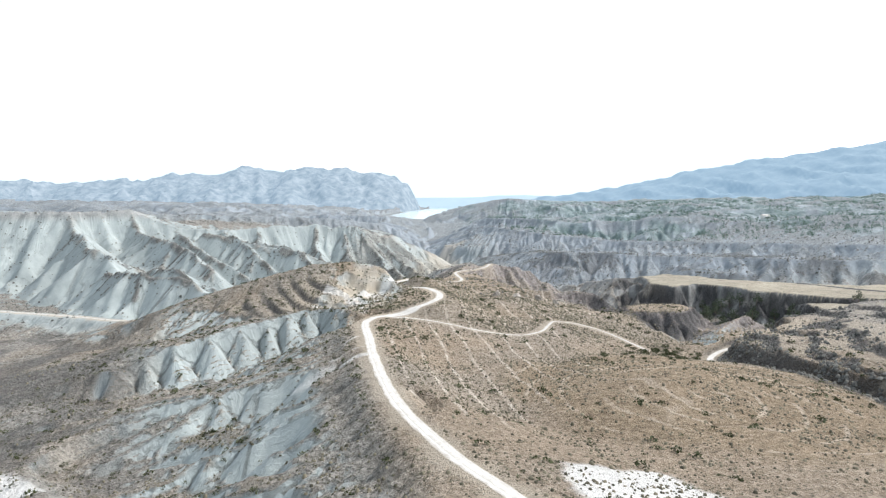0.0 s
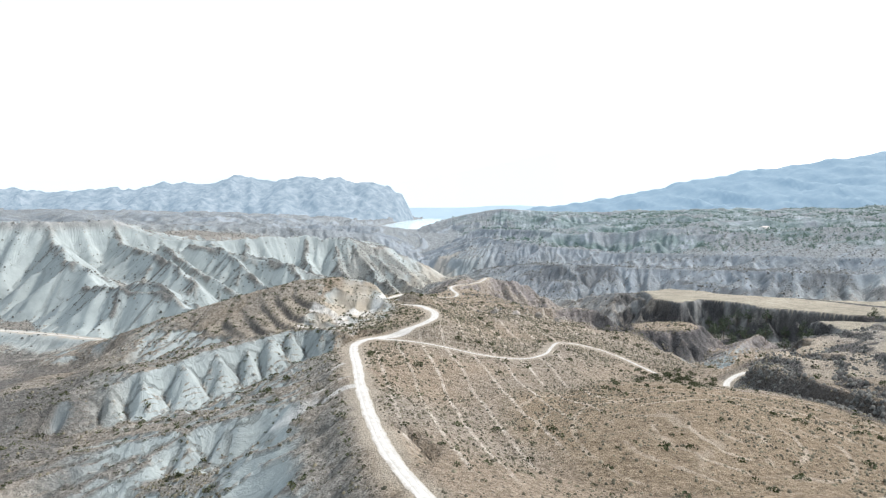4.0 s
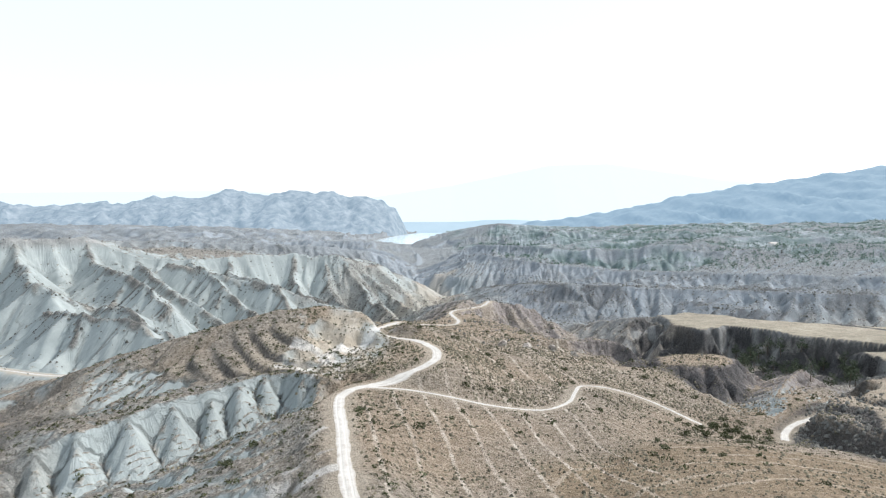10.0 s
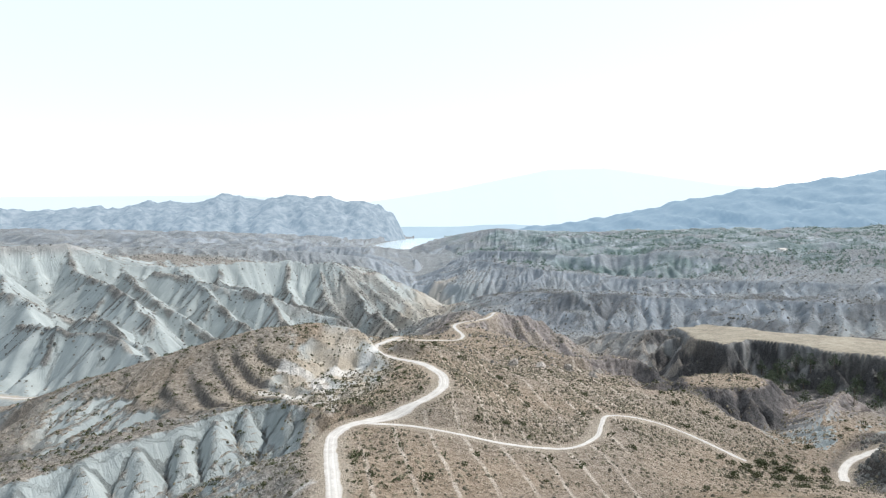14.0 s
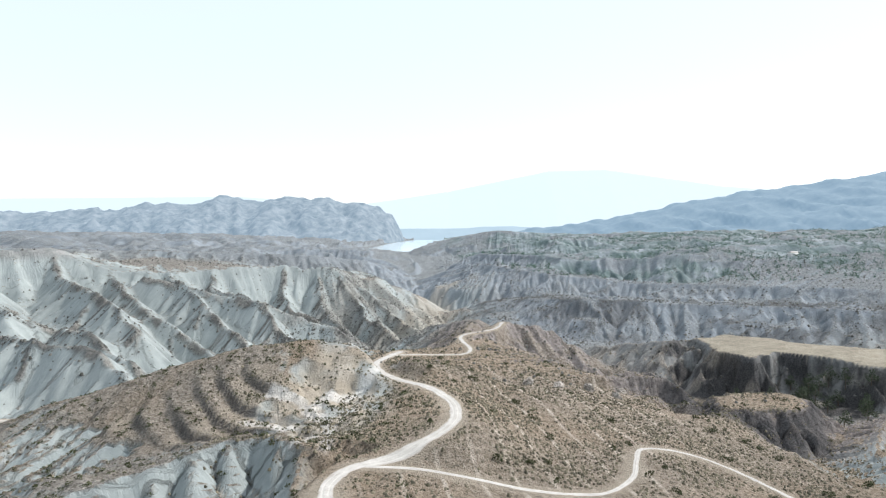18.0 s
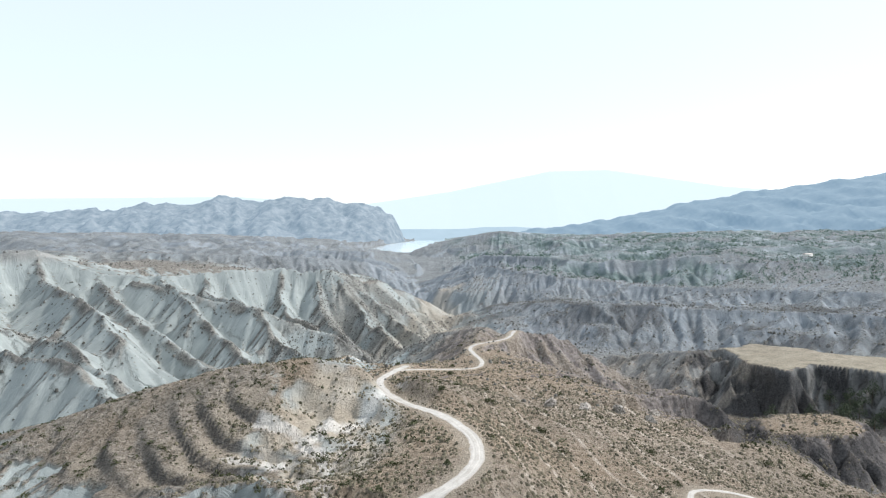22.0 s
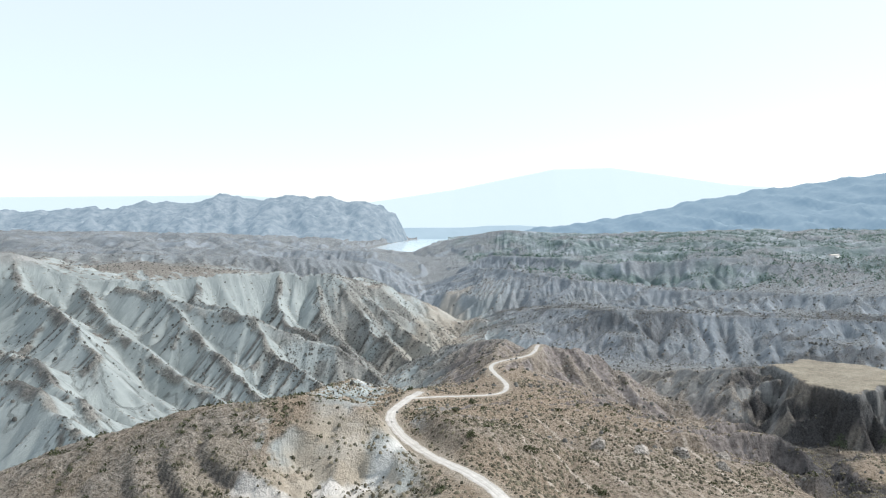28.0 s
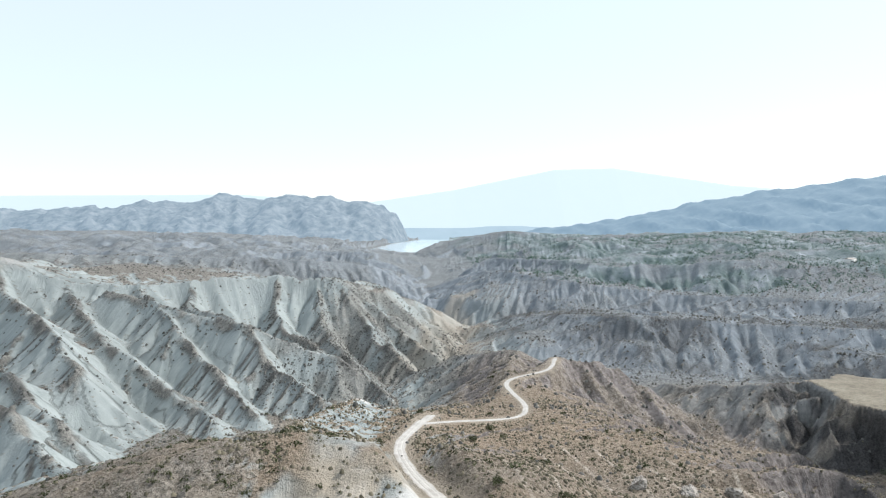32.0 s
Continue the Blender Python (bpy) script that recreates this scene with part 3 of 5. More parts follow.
# spurs with bare scarps towards the south-east
C1 = [(-33, 246, 8), (-44, 252, 9), (-54, 253, 8), (-75, 230, 6), (-90, 214, 3.5), (-108, 202, -4)]
G1 = [(-34, 232, 4), (-46, 236, -2.5), (-60, 228, -5), (-78, 206, -8), (-98, 194, -11)]
C2 = [(-33, 182, 4.6), (-45, 176, 2.2), (-55, 175, 0.7), (-59, 171, -1), (-62, 168, -2.5), (-64.5, 160, -5), (-71.5, 156, -7), (-77.5, 147, -10)]
G2 = [(-38, 171, -1.5), (-43, 167, -5), (-52, 163, -8), (-55.5, 157, -10), (-61, 151.5, -12), (-68, 146, -14)]
C3 = [(-9, 130, 7), (-18, 135, 5), (-26, 139.5, 3.4), (-31.5, 141.5, 2), (-41, 141.5, -0.8), (-48, 139.5, -3.8), (-57, 133, -8)]
G3 = [(-15, 127, 4), (-19, 130, 1.8), (-25.5, 133.5, -1.5), (-34, 136, -3.5), (-46, 134, -8), (-56, 127, -11)]
for g in (G1, G2, G3):
    gully(H, g, 0.3, 0.14, 19)
# shoulder of the ridge beside the road
tent(H, [(0, 100, 9.5), (-11, 131, 9), (-20, 165, 8.2), (-27, 195, 7.4), (-31, 215, 6.6)], 0.34, 0.34, 5.0, 1.2, 9, 113, reach=34)
for k, (c, g, gap) in enumerate(((C1, G1, 12.5), (C2, G2, 15.0), (C3, G3, 15.0))):
    tent(H, c, (1.7, 1.05, 0.95)[k], 0.16, 0.3, 1.0, 4.0, 81 + k, reach=40)
    # wedge-shaped buttresses standing out of the scarp
    rng = random.Random(820 + k)
    long = sum(math.dist(p[:2], q[:2]) for p, q in zip(c, c[1:]))
    at = 3.0
    while at < long - 3:
        a, b = point_on(c, at / long), point_on(g, min(1, at / long + rng.uniform(-0.03, 0.02)))
        w = rng.uniform(0.75, 1.05)
        a[2] -= rng.uniform(0.0, 0.6)
        toe = [a[i] + (b[i] - a[i]) * w for i in range(3)]
        mid = [a[i] + (toe[i] - a[i]) * 0.3 for i in range(3)]
        lean = rng.uniform(-0.25, 0.25)
        tent(H, [(a[0], a[1], a[2] - 0.1), (mid[0], mid[1], mid[2] + rng.uniform(0.2, 1.6)), toe], 0.95 + lean, 0.95 - lean, 0.25, 0.3, 3.0, 830 + 40 * k + int(at), reach=16)
        at += gap * rng.uniform(0.45, 1.2)
for k, line in enumerate(([(-106, 202, -1.5), (-125, 196, -5.5), (-165, 180, -15), (-200, 165, -20)], [(-62, 172, -0.5), (-92, 162, -5.5), (-130, 140, -14), (-160, 128, -19)],
                          [(-57, 133, -8), (-78, 122, -11), (-110, 104, -16)], [(-84, 190, -6), (-112, 172, -11), (-150, 155, -17)], [(-77, 148, -9.5), (-96, 136, -13), (-124, 118, -18)],
                          [(-34, 112, 1), (-60, 100, -6), (-90, 88, -12)])):
    tent(H, line, 0.8, 0.25, 1.2, 2.0, 9, 860 + k, reach=26)
tent(H, [(-24, 216, 8), (-38, 209, 5.5), (-48, 204, 2.5), (-60, 200, -2), (-72, 190, -7)], 0.8, 0.5, 2.0, 1.5, 9, 89, reach=26)
tent(H, [(2, 233.5, 5.2), (14, 233, 2.8), (26, 237, 0.2), (36, 246, -1.2)], 0.15, 1.1, 0.4, 1.6, 5, 93, reach=12)
# knoll with the footpath, round hill of the field
tent(H, [(-12, 400, -4), (4, 415, -1), (4, 432, 0), (26, 464, 1), (46, 472, -1)], 0.6, 0.62, 5, 3.5, 9, 91)
tent(H, [(4, 428, -1), (5, 452, -1), (9, 478, -1.5), (14, 498, -2.5), (0, 512, -6), (-16, 530, -12)], 0.5, 0.62, 3, 1.8, 6.5, 94, reach=60)
tent(H, [(44, 150, 6), (62, 168, 5), (80, 178, 1)], 0.2, 0.2, 16, 0, 9, 92, reach=80)

# hummocks at the field's end
gully(H, [(118, 366, -22), (100, 350, -15), (90, 340, -12.5), (82, 330, -11), (78, 322, -9)], 0.9, 0.6, 14, 1.5, 5.0, 112)
tent(H, [(36, 337, 0), (52, 342, 1), (66, 346, 0.8), (76, 346, -0.4), (80, 340, -2.5)], 0.5, 1.5, 0.8, 2.4, 6, 97, reach=30)
tent(H, [(76, 346, -0.6), (83, 356, -4), (88, 366, -9)], 0.9, 1.3, 0.5, 2.0, 5, 111, reach=22)
tent(H, [(50, 352, -1), (63, 360, -1.5), (77, 365, -2.5), (86, 357, -8), (92, 352, -15)], 0.8, 1.0, 0.4, 1.8, 4.0, 104, reach=20)
# gully that bites back from the ravine into the field
gully(H, [(150, 378, -27), (130, 345, -24), (116, 312, -19), (108, 290, -14.5), (104, 276, -12.5)], 0.8, 0.7, 17, 2.0, 6.0, 108)
gully(H, [(122, 398, -27), (106, 374, -22), (96, 356, -15)], 0.9, 0.9, 15, 2.0, 5.0, 110)
tent(H, [(150, 330, -9), (134, 312, -9.5), (122, 296, -11), (114, 284, -13)], 0.8, 0.5, 1, 1.5, 5, 109, reach=20)
# tables of the eastern side
M1 = mesa(H, [(128, 467), (128, 424), (141, 411), (151, 417), (161, 426), (168, 419), (177, 401), (216, 372), (330, 352), (420, 380), (330, 420), (250, 424), (203, 438), (178, 458), (158, 474)], -8, 3.2, 101, 7.0, 17.0)
M2 = mesa(H, [(193, 372), (197, 341), (300, 320), (330, 345), (216, 368)], -10.5, 2.6, 103, 5.0, 14.0)
EAST_STEPS = [(113, 252), (132, 272), (200, 285), (300, 270), (300, 150), (140, 158), (129, 193)]
M4 = mesa(H, [(88, 328), (100, 323), (116, 325), (127, 336), (121, 349), (103, 350), (92, 342)], -7.0, 0.95, 107, 4.0, 7.0)
M3 = mesa(H, EAST_STEPS, -4, 1.1, 105, 3.0, tilt=(0.16, -0.02))
spurs_between(H, [(128, 462, -9), (128, 426, -9), (141, 413, -9), (167, 436, -9), (178, 400, -9), (216, 374, -9.5), (300, 356, -9.5)], [(110, 455, -24), (116, 419, -25), (130, 403, -26), (158, 408, -25), (174, 384, -24), (210, 360, -21), (295, 338, -19)], 26, 1.7, 340, 0.8, 4.0, 2.0, False)
tent(H, [(128, 467, -9), (112, 462, -8), (100, 480, -12), (88, 510, -20)], 0.6, 0.7, 1, 3, 9, 95)

spurs_between(H, [(2, 420, -1), (26, 464, 0), (46, 472, -2)], [(50, 400, -18), (66, 440, -26), (72, 480, -27)], 6, 0.62, 300, 2.5, 8.0)
spurs_between(H, [(-8, 405, -3), (3, 430, -1), (20, 464, 0)], [(-55, 430, -22), (-50, 475, -28), (-28, 530, -32)], 6, 0.7, 320, 2.5, 8.0)
spurs_between(H, [(40, 392, -3), (52, 372, -3), (68, 354, -4), (78, 334, -5), (90, 316, -8), (112, 320, -10)], [(84, 436, -27), (98, 420, -27), (112, 404, -27), (124, 392, -26), (140, 380, -25), (160, 370, -24)], 9, 0.8, 360, 1.0, 7.0, 3.0)
# washed-out ground west of the road
HILL_PALE = smooth(inside(XX, YY, [(-50, 258), (-22, 256), (-12, 290), (-16, 312), (-34, 320), (-44, 300), (-52, 280)]), -4, 4)
W_WASH = smooth(-XX - 0.12 * (YY - 150), -2, 26) * (1 - smooth(YY, 315, 360)) * smooth(YY, 40, 80) * smooth(XX, -330, -240)
H -= W_WASH * (1.5 + 5.0 * smooth(-XX, 95, 150)) * (1 - ridged(XX * 0.8 + 0.7 * YY + 4 * fbm(XX, YY, 20, 2, 13), YY * 0.8 - 0.35 * XX, 34, 4, 14, 0.5)) * (0.5 + 0.5 * smooth(H - FLOOR, -6, 8))
# field edge above the ravine
E_WASH = smooth(XX + 0.4 * (YY - 300), 62, 95) * smooth(YY, 275, 310) * (1 - smooth(YY, 480, 520)) * (1 - smooth(XX, 170, 220)) * (1 - np.clip(M1 + M2 + M3, 0, 1))
H -= E_WASH * 0.7 * (1 - ridged(XX, YY, 26, 4, 15, 0.5))


def stepped(H, w, rise, sharp, seed, depth=0.85, drift=1.6, size=20):
    """Cuts the land into terraces of a given rise, where w is 1."""
    q = (H + drift * fbm(XX, YY, size, 3, seed) + 0.12 * drift * fbm(XX, YY, 4, 2, seed + 5)) / rise
    f = q - np.floor(q)
    step = np.floor(q) + smooth(f, 1 - sharp, 1.0)
    return H + w * depth * (step - q) * rise, w * smooth(f, 1 - 1.25 * sharp, 1 - sharp) * (1 - smooth(f, 0.95, 1.0))


# washed hollows under the hilltop, and benches that curve round the hill
gully(H, [(-43, 289, 10.2), (-40, 284, 8.6), (-36.5, 279, 7.0), (-34, 268, 4.8)], 1.5, 1.25, 7, 1.2, 3.0, 98)
gully(H, [(-30, 288, 8.2), (-33, 283, 7.2), (-34.5, 277, 6.2), (-34, 266, 4.5)], 1.1, 1.4, 6, 1.0, 2.6, 99)
gully(H, [(-50, 274, 6.4), (-45, 268, 4.4), (-40, 262, 3.0)], 1.0, 1.2, 5, 1.0, 2.6, 100)
HILL_EAST = smooth(inside(XX, YY, [(-50, 262), (-26, 258), (-19, 284), (-25, 318), (-34, 350), (-48, 352), (-45, 312), (-41, 296)]), -3, 3)
H -= HILL_EAST * 2.4 * (1 - ridged(XX * 0.3 + 0.15 * YY + 2 * fbm(XX, YY, 12, 2, 114), YY, 11, 3, 115, 0.55))
HILL_W = smooth(XX, -132, -104) * (1 - smooth(XX - 0.4 * (YY - 290) + 4 * fbm(XX, YY, 14, 3, 78), -43, -34)) * smooth(YY, 252, 262) * (1 - smooth(YY - 0.45 * (XX + 60), 286, 298)) * smooth(H, 1, 4)


def benches(H, w, core, width, drop, seed):
    """Benches that follow the outline of a core, each with a short steep riser on its inner side."""
    q = (5.0 * fbm(XX, YY, 34, 3, seed) + 0.7 * fbm(XX, YY, 5, 2, seed + 5) - inside(XX, YY, core)) / width
    f = q - np.floor(q)
    w = w * smooth(q, -0.1, 0.1) * (0.45 + 0.55 * smooth(fbm(XX, YY, 20, 3, seed + 7), -0.4, 0.1))
    return H + w * drop * (f - smooth(f, 0.0, 0.26)), w * smooth(f, 0.02, 0.06) * (1 - smooth(f, 0.24, 0.34))


H, RISE_HILL = benches(H, HILL_W, [(-70, 330), (-62, 305), (-60, 290), (-54, 284.5), (-40, 282), (-28, 290), (-28, 330)], 7.2, 2.7, 16)
H, RISE_EAST = stepped(H, np.clip(M3 + smooth(inside(XX, YY, EAST_STEPS), -8, 2), 0, 1), 2.6, 0.3, 17)
DOME_W = smooth(inside(XX, YY, [(14, 160), (18, 195), (50, 222), (85, 225), (120, 215), (150, 180), (120, 130), (70, 110), (30, 130)]), -4, 10)
CONTOUR = np.hypot(XX - 68, YY - 156) / 8.0 + 0.35 * fbm(XX, YY, 28, 2, 18)
H, RISE_DOME = stepped(H, smooth(inside(XX, YY, [(40, 150), (60, 215), (100, 225), (140, 190), (110, 140), (70, 120)]), -8, 8), 1.7, 0.3, 18, 0.5)

# furrows of the old field and small-scale roughness
FIELD_W = smooth(inside(XX, YY, [(-10, 140), (-20, 200), (-20, 230), (4, 250), (-2, 290), (-10, 330), (10, 370), (50, 350), (70, 310), (60, 275), (40, 235), (50, 190), (30, 150), (14, 120)]), -4, 6)
FU = (XX + 0.2 * YY + 1.3 * fbm(XX, YY, 30, 2, 19)) / 8.3
FURROW = np.exp(-((FU - np.round(FU)) / 0.075) ** 2) * FIELD_W
H += FIELD_W * 0.3 * np.cos(2 * math.pi * FU) * (0.6 + 0.4 * fbm(XX, YY, 15, 2, 20))
rough_w = 1 - 0.6 * np.clip(M1 + M2, 0, 1)
H += rough_w * (0.5 * fbm(XX, YY, 14, 4, 11, 0.55) + 0.16 * fbm(XX, YY, 3.2, 2, 12))


def weather(H, x0, x1, y0, y1, rounds, bite, rest, seed, where):
    """Wears a part of the land by running water: every cell drains to its steepest neighbour, beds sink with
    the ground that drains through them, and slopes steeper than rest slide down."""
    sl = patch(x0, x1, y0, y1)
    A, allow = H[sl].copy(), where[sl].ravel()
    nr, nc = A.shape
    dx, dy = np.gradient(GX[sl[1]]), np.gradient(GY[sl[0]])
    cell = np.outer(dy, dx).ravel()
    A += allow.reshape(nr, nc) * np.random.default_rng(seed).normal(0, 0.12, A.shape)
    idx = np.arange(nr * nc).reshape(nr, nc)
    ways = []
    for oy in (-1, 0, 1):
        for ox in (-1, 0, 1):
            if oy or ox:
                ways.append((oy, ox, np.hypot(oy * dy[1:-1, None], ox * dx[None, 1:-1])))
    rest_at = np.where(allow > 0.5, rest[sl].ravel(), 9.0)
    for _ in range(rounds):
        best = np.zeros((nr - 2, nc - 2))
        to, far = idx[1:-1, 1:-1].copy(), np.ones(best.shape)
        for oy, ox, d in ways:
            fall = (A[1:-1, 1:-1] - A[1 + oy:nr - 1 + oy, 1 + ox:nc - 1 + ox]) / d
            win = fall > best
            best = np.where(win, fall, best)
            to = np.where(win, idx[1 + oy:nr - 1 + oy, 1 + ox:nc - 1 + ox], to)
            far = np.where(win, d, far)
        down, dist = idx.copy(), np.ones((nr, nc))
        down[1:-1, 1:-1], dist[1:-1, 1:-1] = to, far
        down, dist = down.ravel(), dist.ravel()
        depth, p = (down != idx.ravel()).astype(np.int64), down
        for _ in range(12):
            depth, p = depth + depth[p], p[p]
        order = np.argsort(depth, kind="stable")
        ends = np.searchsorted(depth[order], np.arange(depth.max() + 2))
        area = cell.copy()
        for k in range(depth.max(), 0, -1):
            q = order[ends[k]:ends[k + 1]]
            np.add.at(area, down[q], area[q])
        z = A.ravel()
        wear = bite * allow * np.sqrt(np.minimum(area, 6000)) / dist
        for k in range(1, depth.max() + 1):
            q = order[ends[k]:ends[k + 1]]
            low = z[down[q]]
            z[q] = np.minimum((z[q] + wear[q] * low) / (1 + wear[q]), low + rest_at[q] * dist[q])
        A = z.reshape(nr, nc)
        # small hollows fill up
        pit = np.nonzero((down == idx.ravel()))[0]
        pit = pit[(pit // nc > 0) & (pit // nc < nr - 1) & (pit % nc > 0) & (pit % nc < nc - 1)]
        z = A.ravel()
        round_pit = np.min([z[pit + o] for o in (-nc - 1, -nc, -nc + 1, -1, 1, nc - 1, nc, nc + 1)], axis=0)
        z[pit] = np.maximum(z[pit], round_pit + 0.01)
        A = z.reshape(nr, nc)
    edge = smooth(np.minimum(GX[sl[1]] - x0, x1 - GX[sl[1]]), 0, 25)[None, :] * smooth(np.minimum(GY[sl[0]] - y0, y1 - GY[sl[0]]), 0, 25)[:, None]
    H[sl] += (A - H[sl]) * edge


OLD_FIELD = smooth(XX + 0.25 * (YY - 200), -30, -20) * (1 - smooth(YY, 318, 340)) * (1 - smooth(XX + 0.3 * (YY - 300), 88, 104))
KEEP = 1 - np.clip(0.97 * OLD_FIELD + 0.93 * FIELD_W + 0.97 * DOME_W + M1 + M2 + M3 + smooth(inside(XX, YY, EAST_STEPS), -12, -6) + 0.97 * HILL_W, 0, 1)
CLIFFS = smooth(inside(XX, YY, [(66, 330), (84, 318), (130, 312), (200, 335), (340, 300), (345, 356), (216, 377), (180, 404), (170, 440), (128, 474), (104, 462), (86, 410), (70, 372)]), -5, 3)
CLIFFS = np.maximum(CLIFFS, 0.2 * smooth(inside(XX, YY, [(-33, 250), (-56, 258), (-112, 206), (-100, 188), (-60, 222), (-34, 228)]), -3, 2))
weather(H, -900, 800, 60, 1300, 30, 0.02, 1.05 + 2.2 * CLIFFS, 5, KEEP)


def land_z(x, y):
    """Height of the land at points."""
    x, y = np.asarray(x, float), np.asarray(y, float)
    j = np.clip(np.searchsorted(GX, x) - 1, 0, len(GX) - 2)
    i = np.clip(np.searchsorted(GY, y) - 1, 0, len(GY) - 2)
    fx, fy = (x - GX[j]) / (GX[j + 1] - GX[j]), (y - GY[i]) / (GY[i + 1] - GY[i])
    return (H[i, j] * (1 - fx) + H[i, j + 1] * fx) * (1 - fy) + (H[i + 1, j] * (1 - fx) + H[i + 1, j + 1] * fx) * fy


# beds of the road and the tracks, levelled into the land
ROAD = [(46, 40, 11), (30, 66, 11), (14, 90, 11), (5, 105, 11), (-6, 131, 10.5), (-15, 165, 10), (-21, 195, 9), (-25.5, 217, 8), (-26, 226, 8),
        (-22, 234, 8.5), (-10, 242, 10), (-3.5, 251, 11), (-2, 262, 11), (-4, 273, 11), (-10, 287, 10.5), (-19, 305, 8), (-27, 328, 5),
        (-31, 348, 3.5), (-28, 368, 2), (-24, 380, 1.5)]
TRACK = [(-22, 234, 8), (-10, 235, 7), (1, 234, 5.5), (12, 234.5, 3), (24, 238, 0.5), (31, 242, -0.5), (38, 251, -1), (42, 262, -1), (46, 270, -1.2),
         (57, 272, -3), (68, 268.5, -6), (81, 259, -10.5)]
TRACK_EAST = [(102, 249, -12), (105, 255, -12), (110, 261, -11.6), (118, 266, -11), (127, 269, -10), (136, 270, -9.5)]
FOOTPATH = [(-28, 370, 2), (-16, 376, 1), (-3, 383, -0.5), (4, 391, -1.5), (6, 402, -1.5), (3, 416, -1), (2, 426, -0.8), (6, 434, -0.4), (20, 446, 0), (26, 464, 0.8)]
VALLEY_TRACK = [(-260, 362, -14.5), (-207, 349, -15), (-173, 337, -15), (-150, 340, -15)]


def curve_pts(line, step):
    """A smooth curve through the points of a line."""
    p = np.array(line, float)
    p = np.vstack([2 * p[0] - p[1], p, 2 * p[-1] - p[-2]])
    out = []
    for k in range(1, len(p) - 2):
        n = max(2, int(np.hypot(*(p[k + 1] - p[k])[:2]) / step))
        for u in np.arange(n) / n:
            out.append(0.5 * (2 * p[k] + (p[k + 1] - p[k - 1]) * u + (2 * p[k - 1] - 5 * p[k] + 4 * p[k + 1] - p[k + 2]) * u * u
                              + (3 * p[k] - p[k - 1] - 3 * p[k + 1] + p[k + 2]) * u ** 3))
    out.append(p[-2])
    return np.array(out)


SHOULDER = np.full(H.shape, 50.0)
for line, half, blend in ((ROAD, 2.4, 9), (TRACK, 1.6, 6), (TRACK_EAST, 1.6, 5), (FOOTPATH, 1.4, 6), (VALLEY_TRACK, 1.8, 8)):
    sl, d, z = near_line(curve_pts(line, 1.0), half + blend)
    w = 1 - smooth(d, half, half + blend)
    H[sl] = H[sl] * (1 - w) + z * w
    SHOULDER[sl] = np.minimum(SHOULDER[sl], d - half + 2.0)


# scrub holds on the cooler north-western flanks below the crests
SLOPE_Y, SLOPE_X = np.gradient(H, GY, GX)
COOL = smooth(SLOPE_X * 0.85 - SLOPE_Y * 0.4, 0.1, 0.5) * (1 - smooth(FALL + 8 * fbm(XX, YY, 9, 3, 90), 9, 20))
COOL = COOL * smooth(YY, 370, 390) * (1 - smooth(YY, 620, 660)) * (1 - smooth(XX, -60, -30)) * smooth(fbm(XX, YY, 16, 4, 91), -0.25, 0.05)


# ---- the land as one sheet ----
def set_mesh(name, verts, faces, mat, smooth_shade=True):
    me = bpy.data.meshes.new(name)
    n, k = len(faces), faces.shape[1]
    me.vertices.add(len(verts))
    me.vertices.foreach_set("co", np.ascontiguousarray(verts, np.float32).ravel())
    me.loops.add(n * k)
    me.loops.foreach_set("vertex_index", np.ascontiguousarray(faces, np.int32).ravel())
    me.polygons.add(n)
    me.polygons.foreach_set("loop_start", np.arange(0, n * k, k, dtype=np.int32))
    me.update(calc_edges=True)
    if smooth_shade:
        me.shade_smooth()
    me.materials.append(mat)
    return me


def grid_faces(r, c):
    a = (np.arange(r - 1)[:, None] * c + np.arange(c - 1)[None, :]).ravel()
    return np.stack([a, a + 1, a + c + 1, a + c], 1)


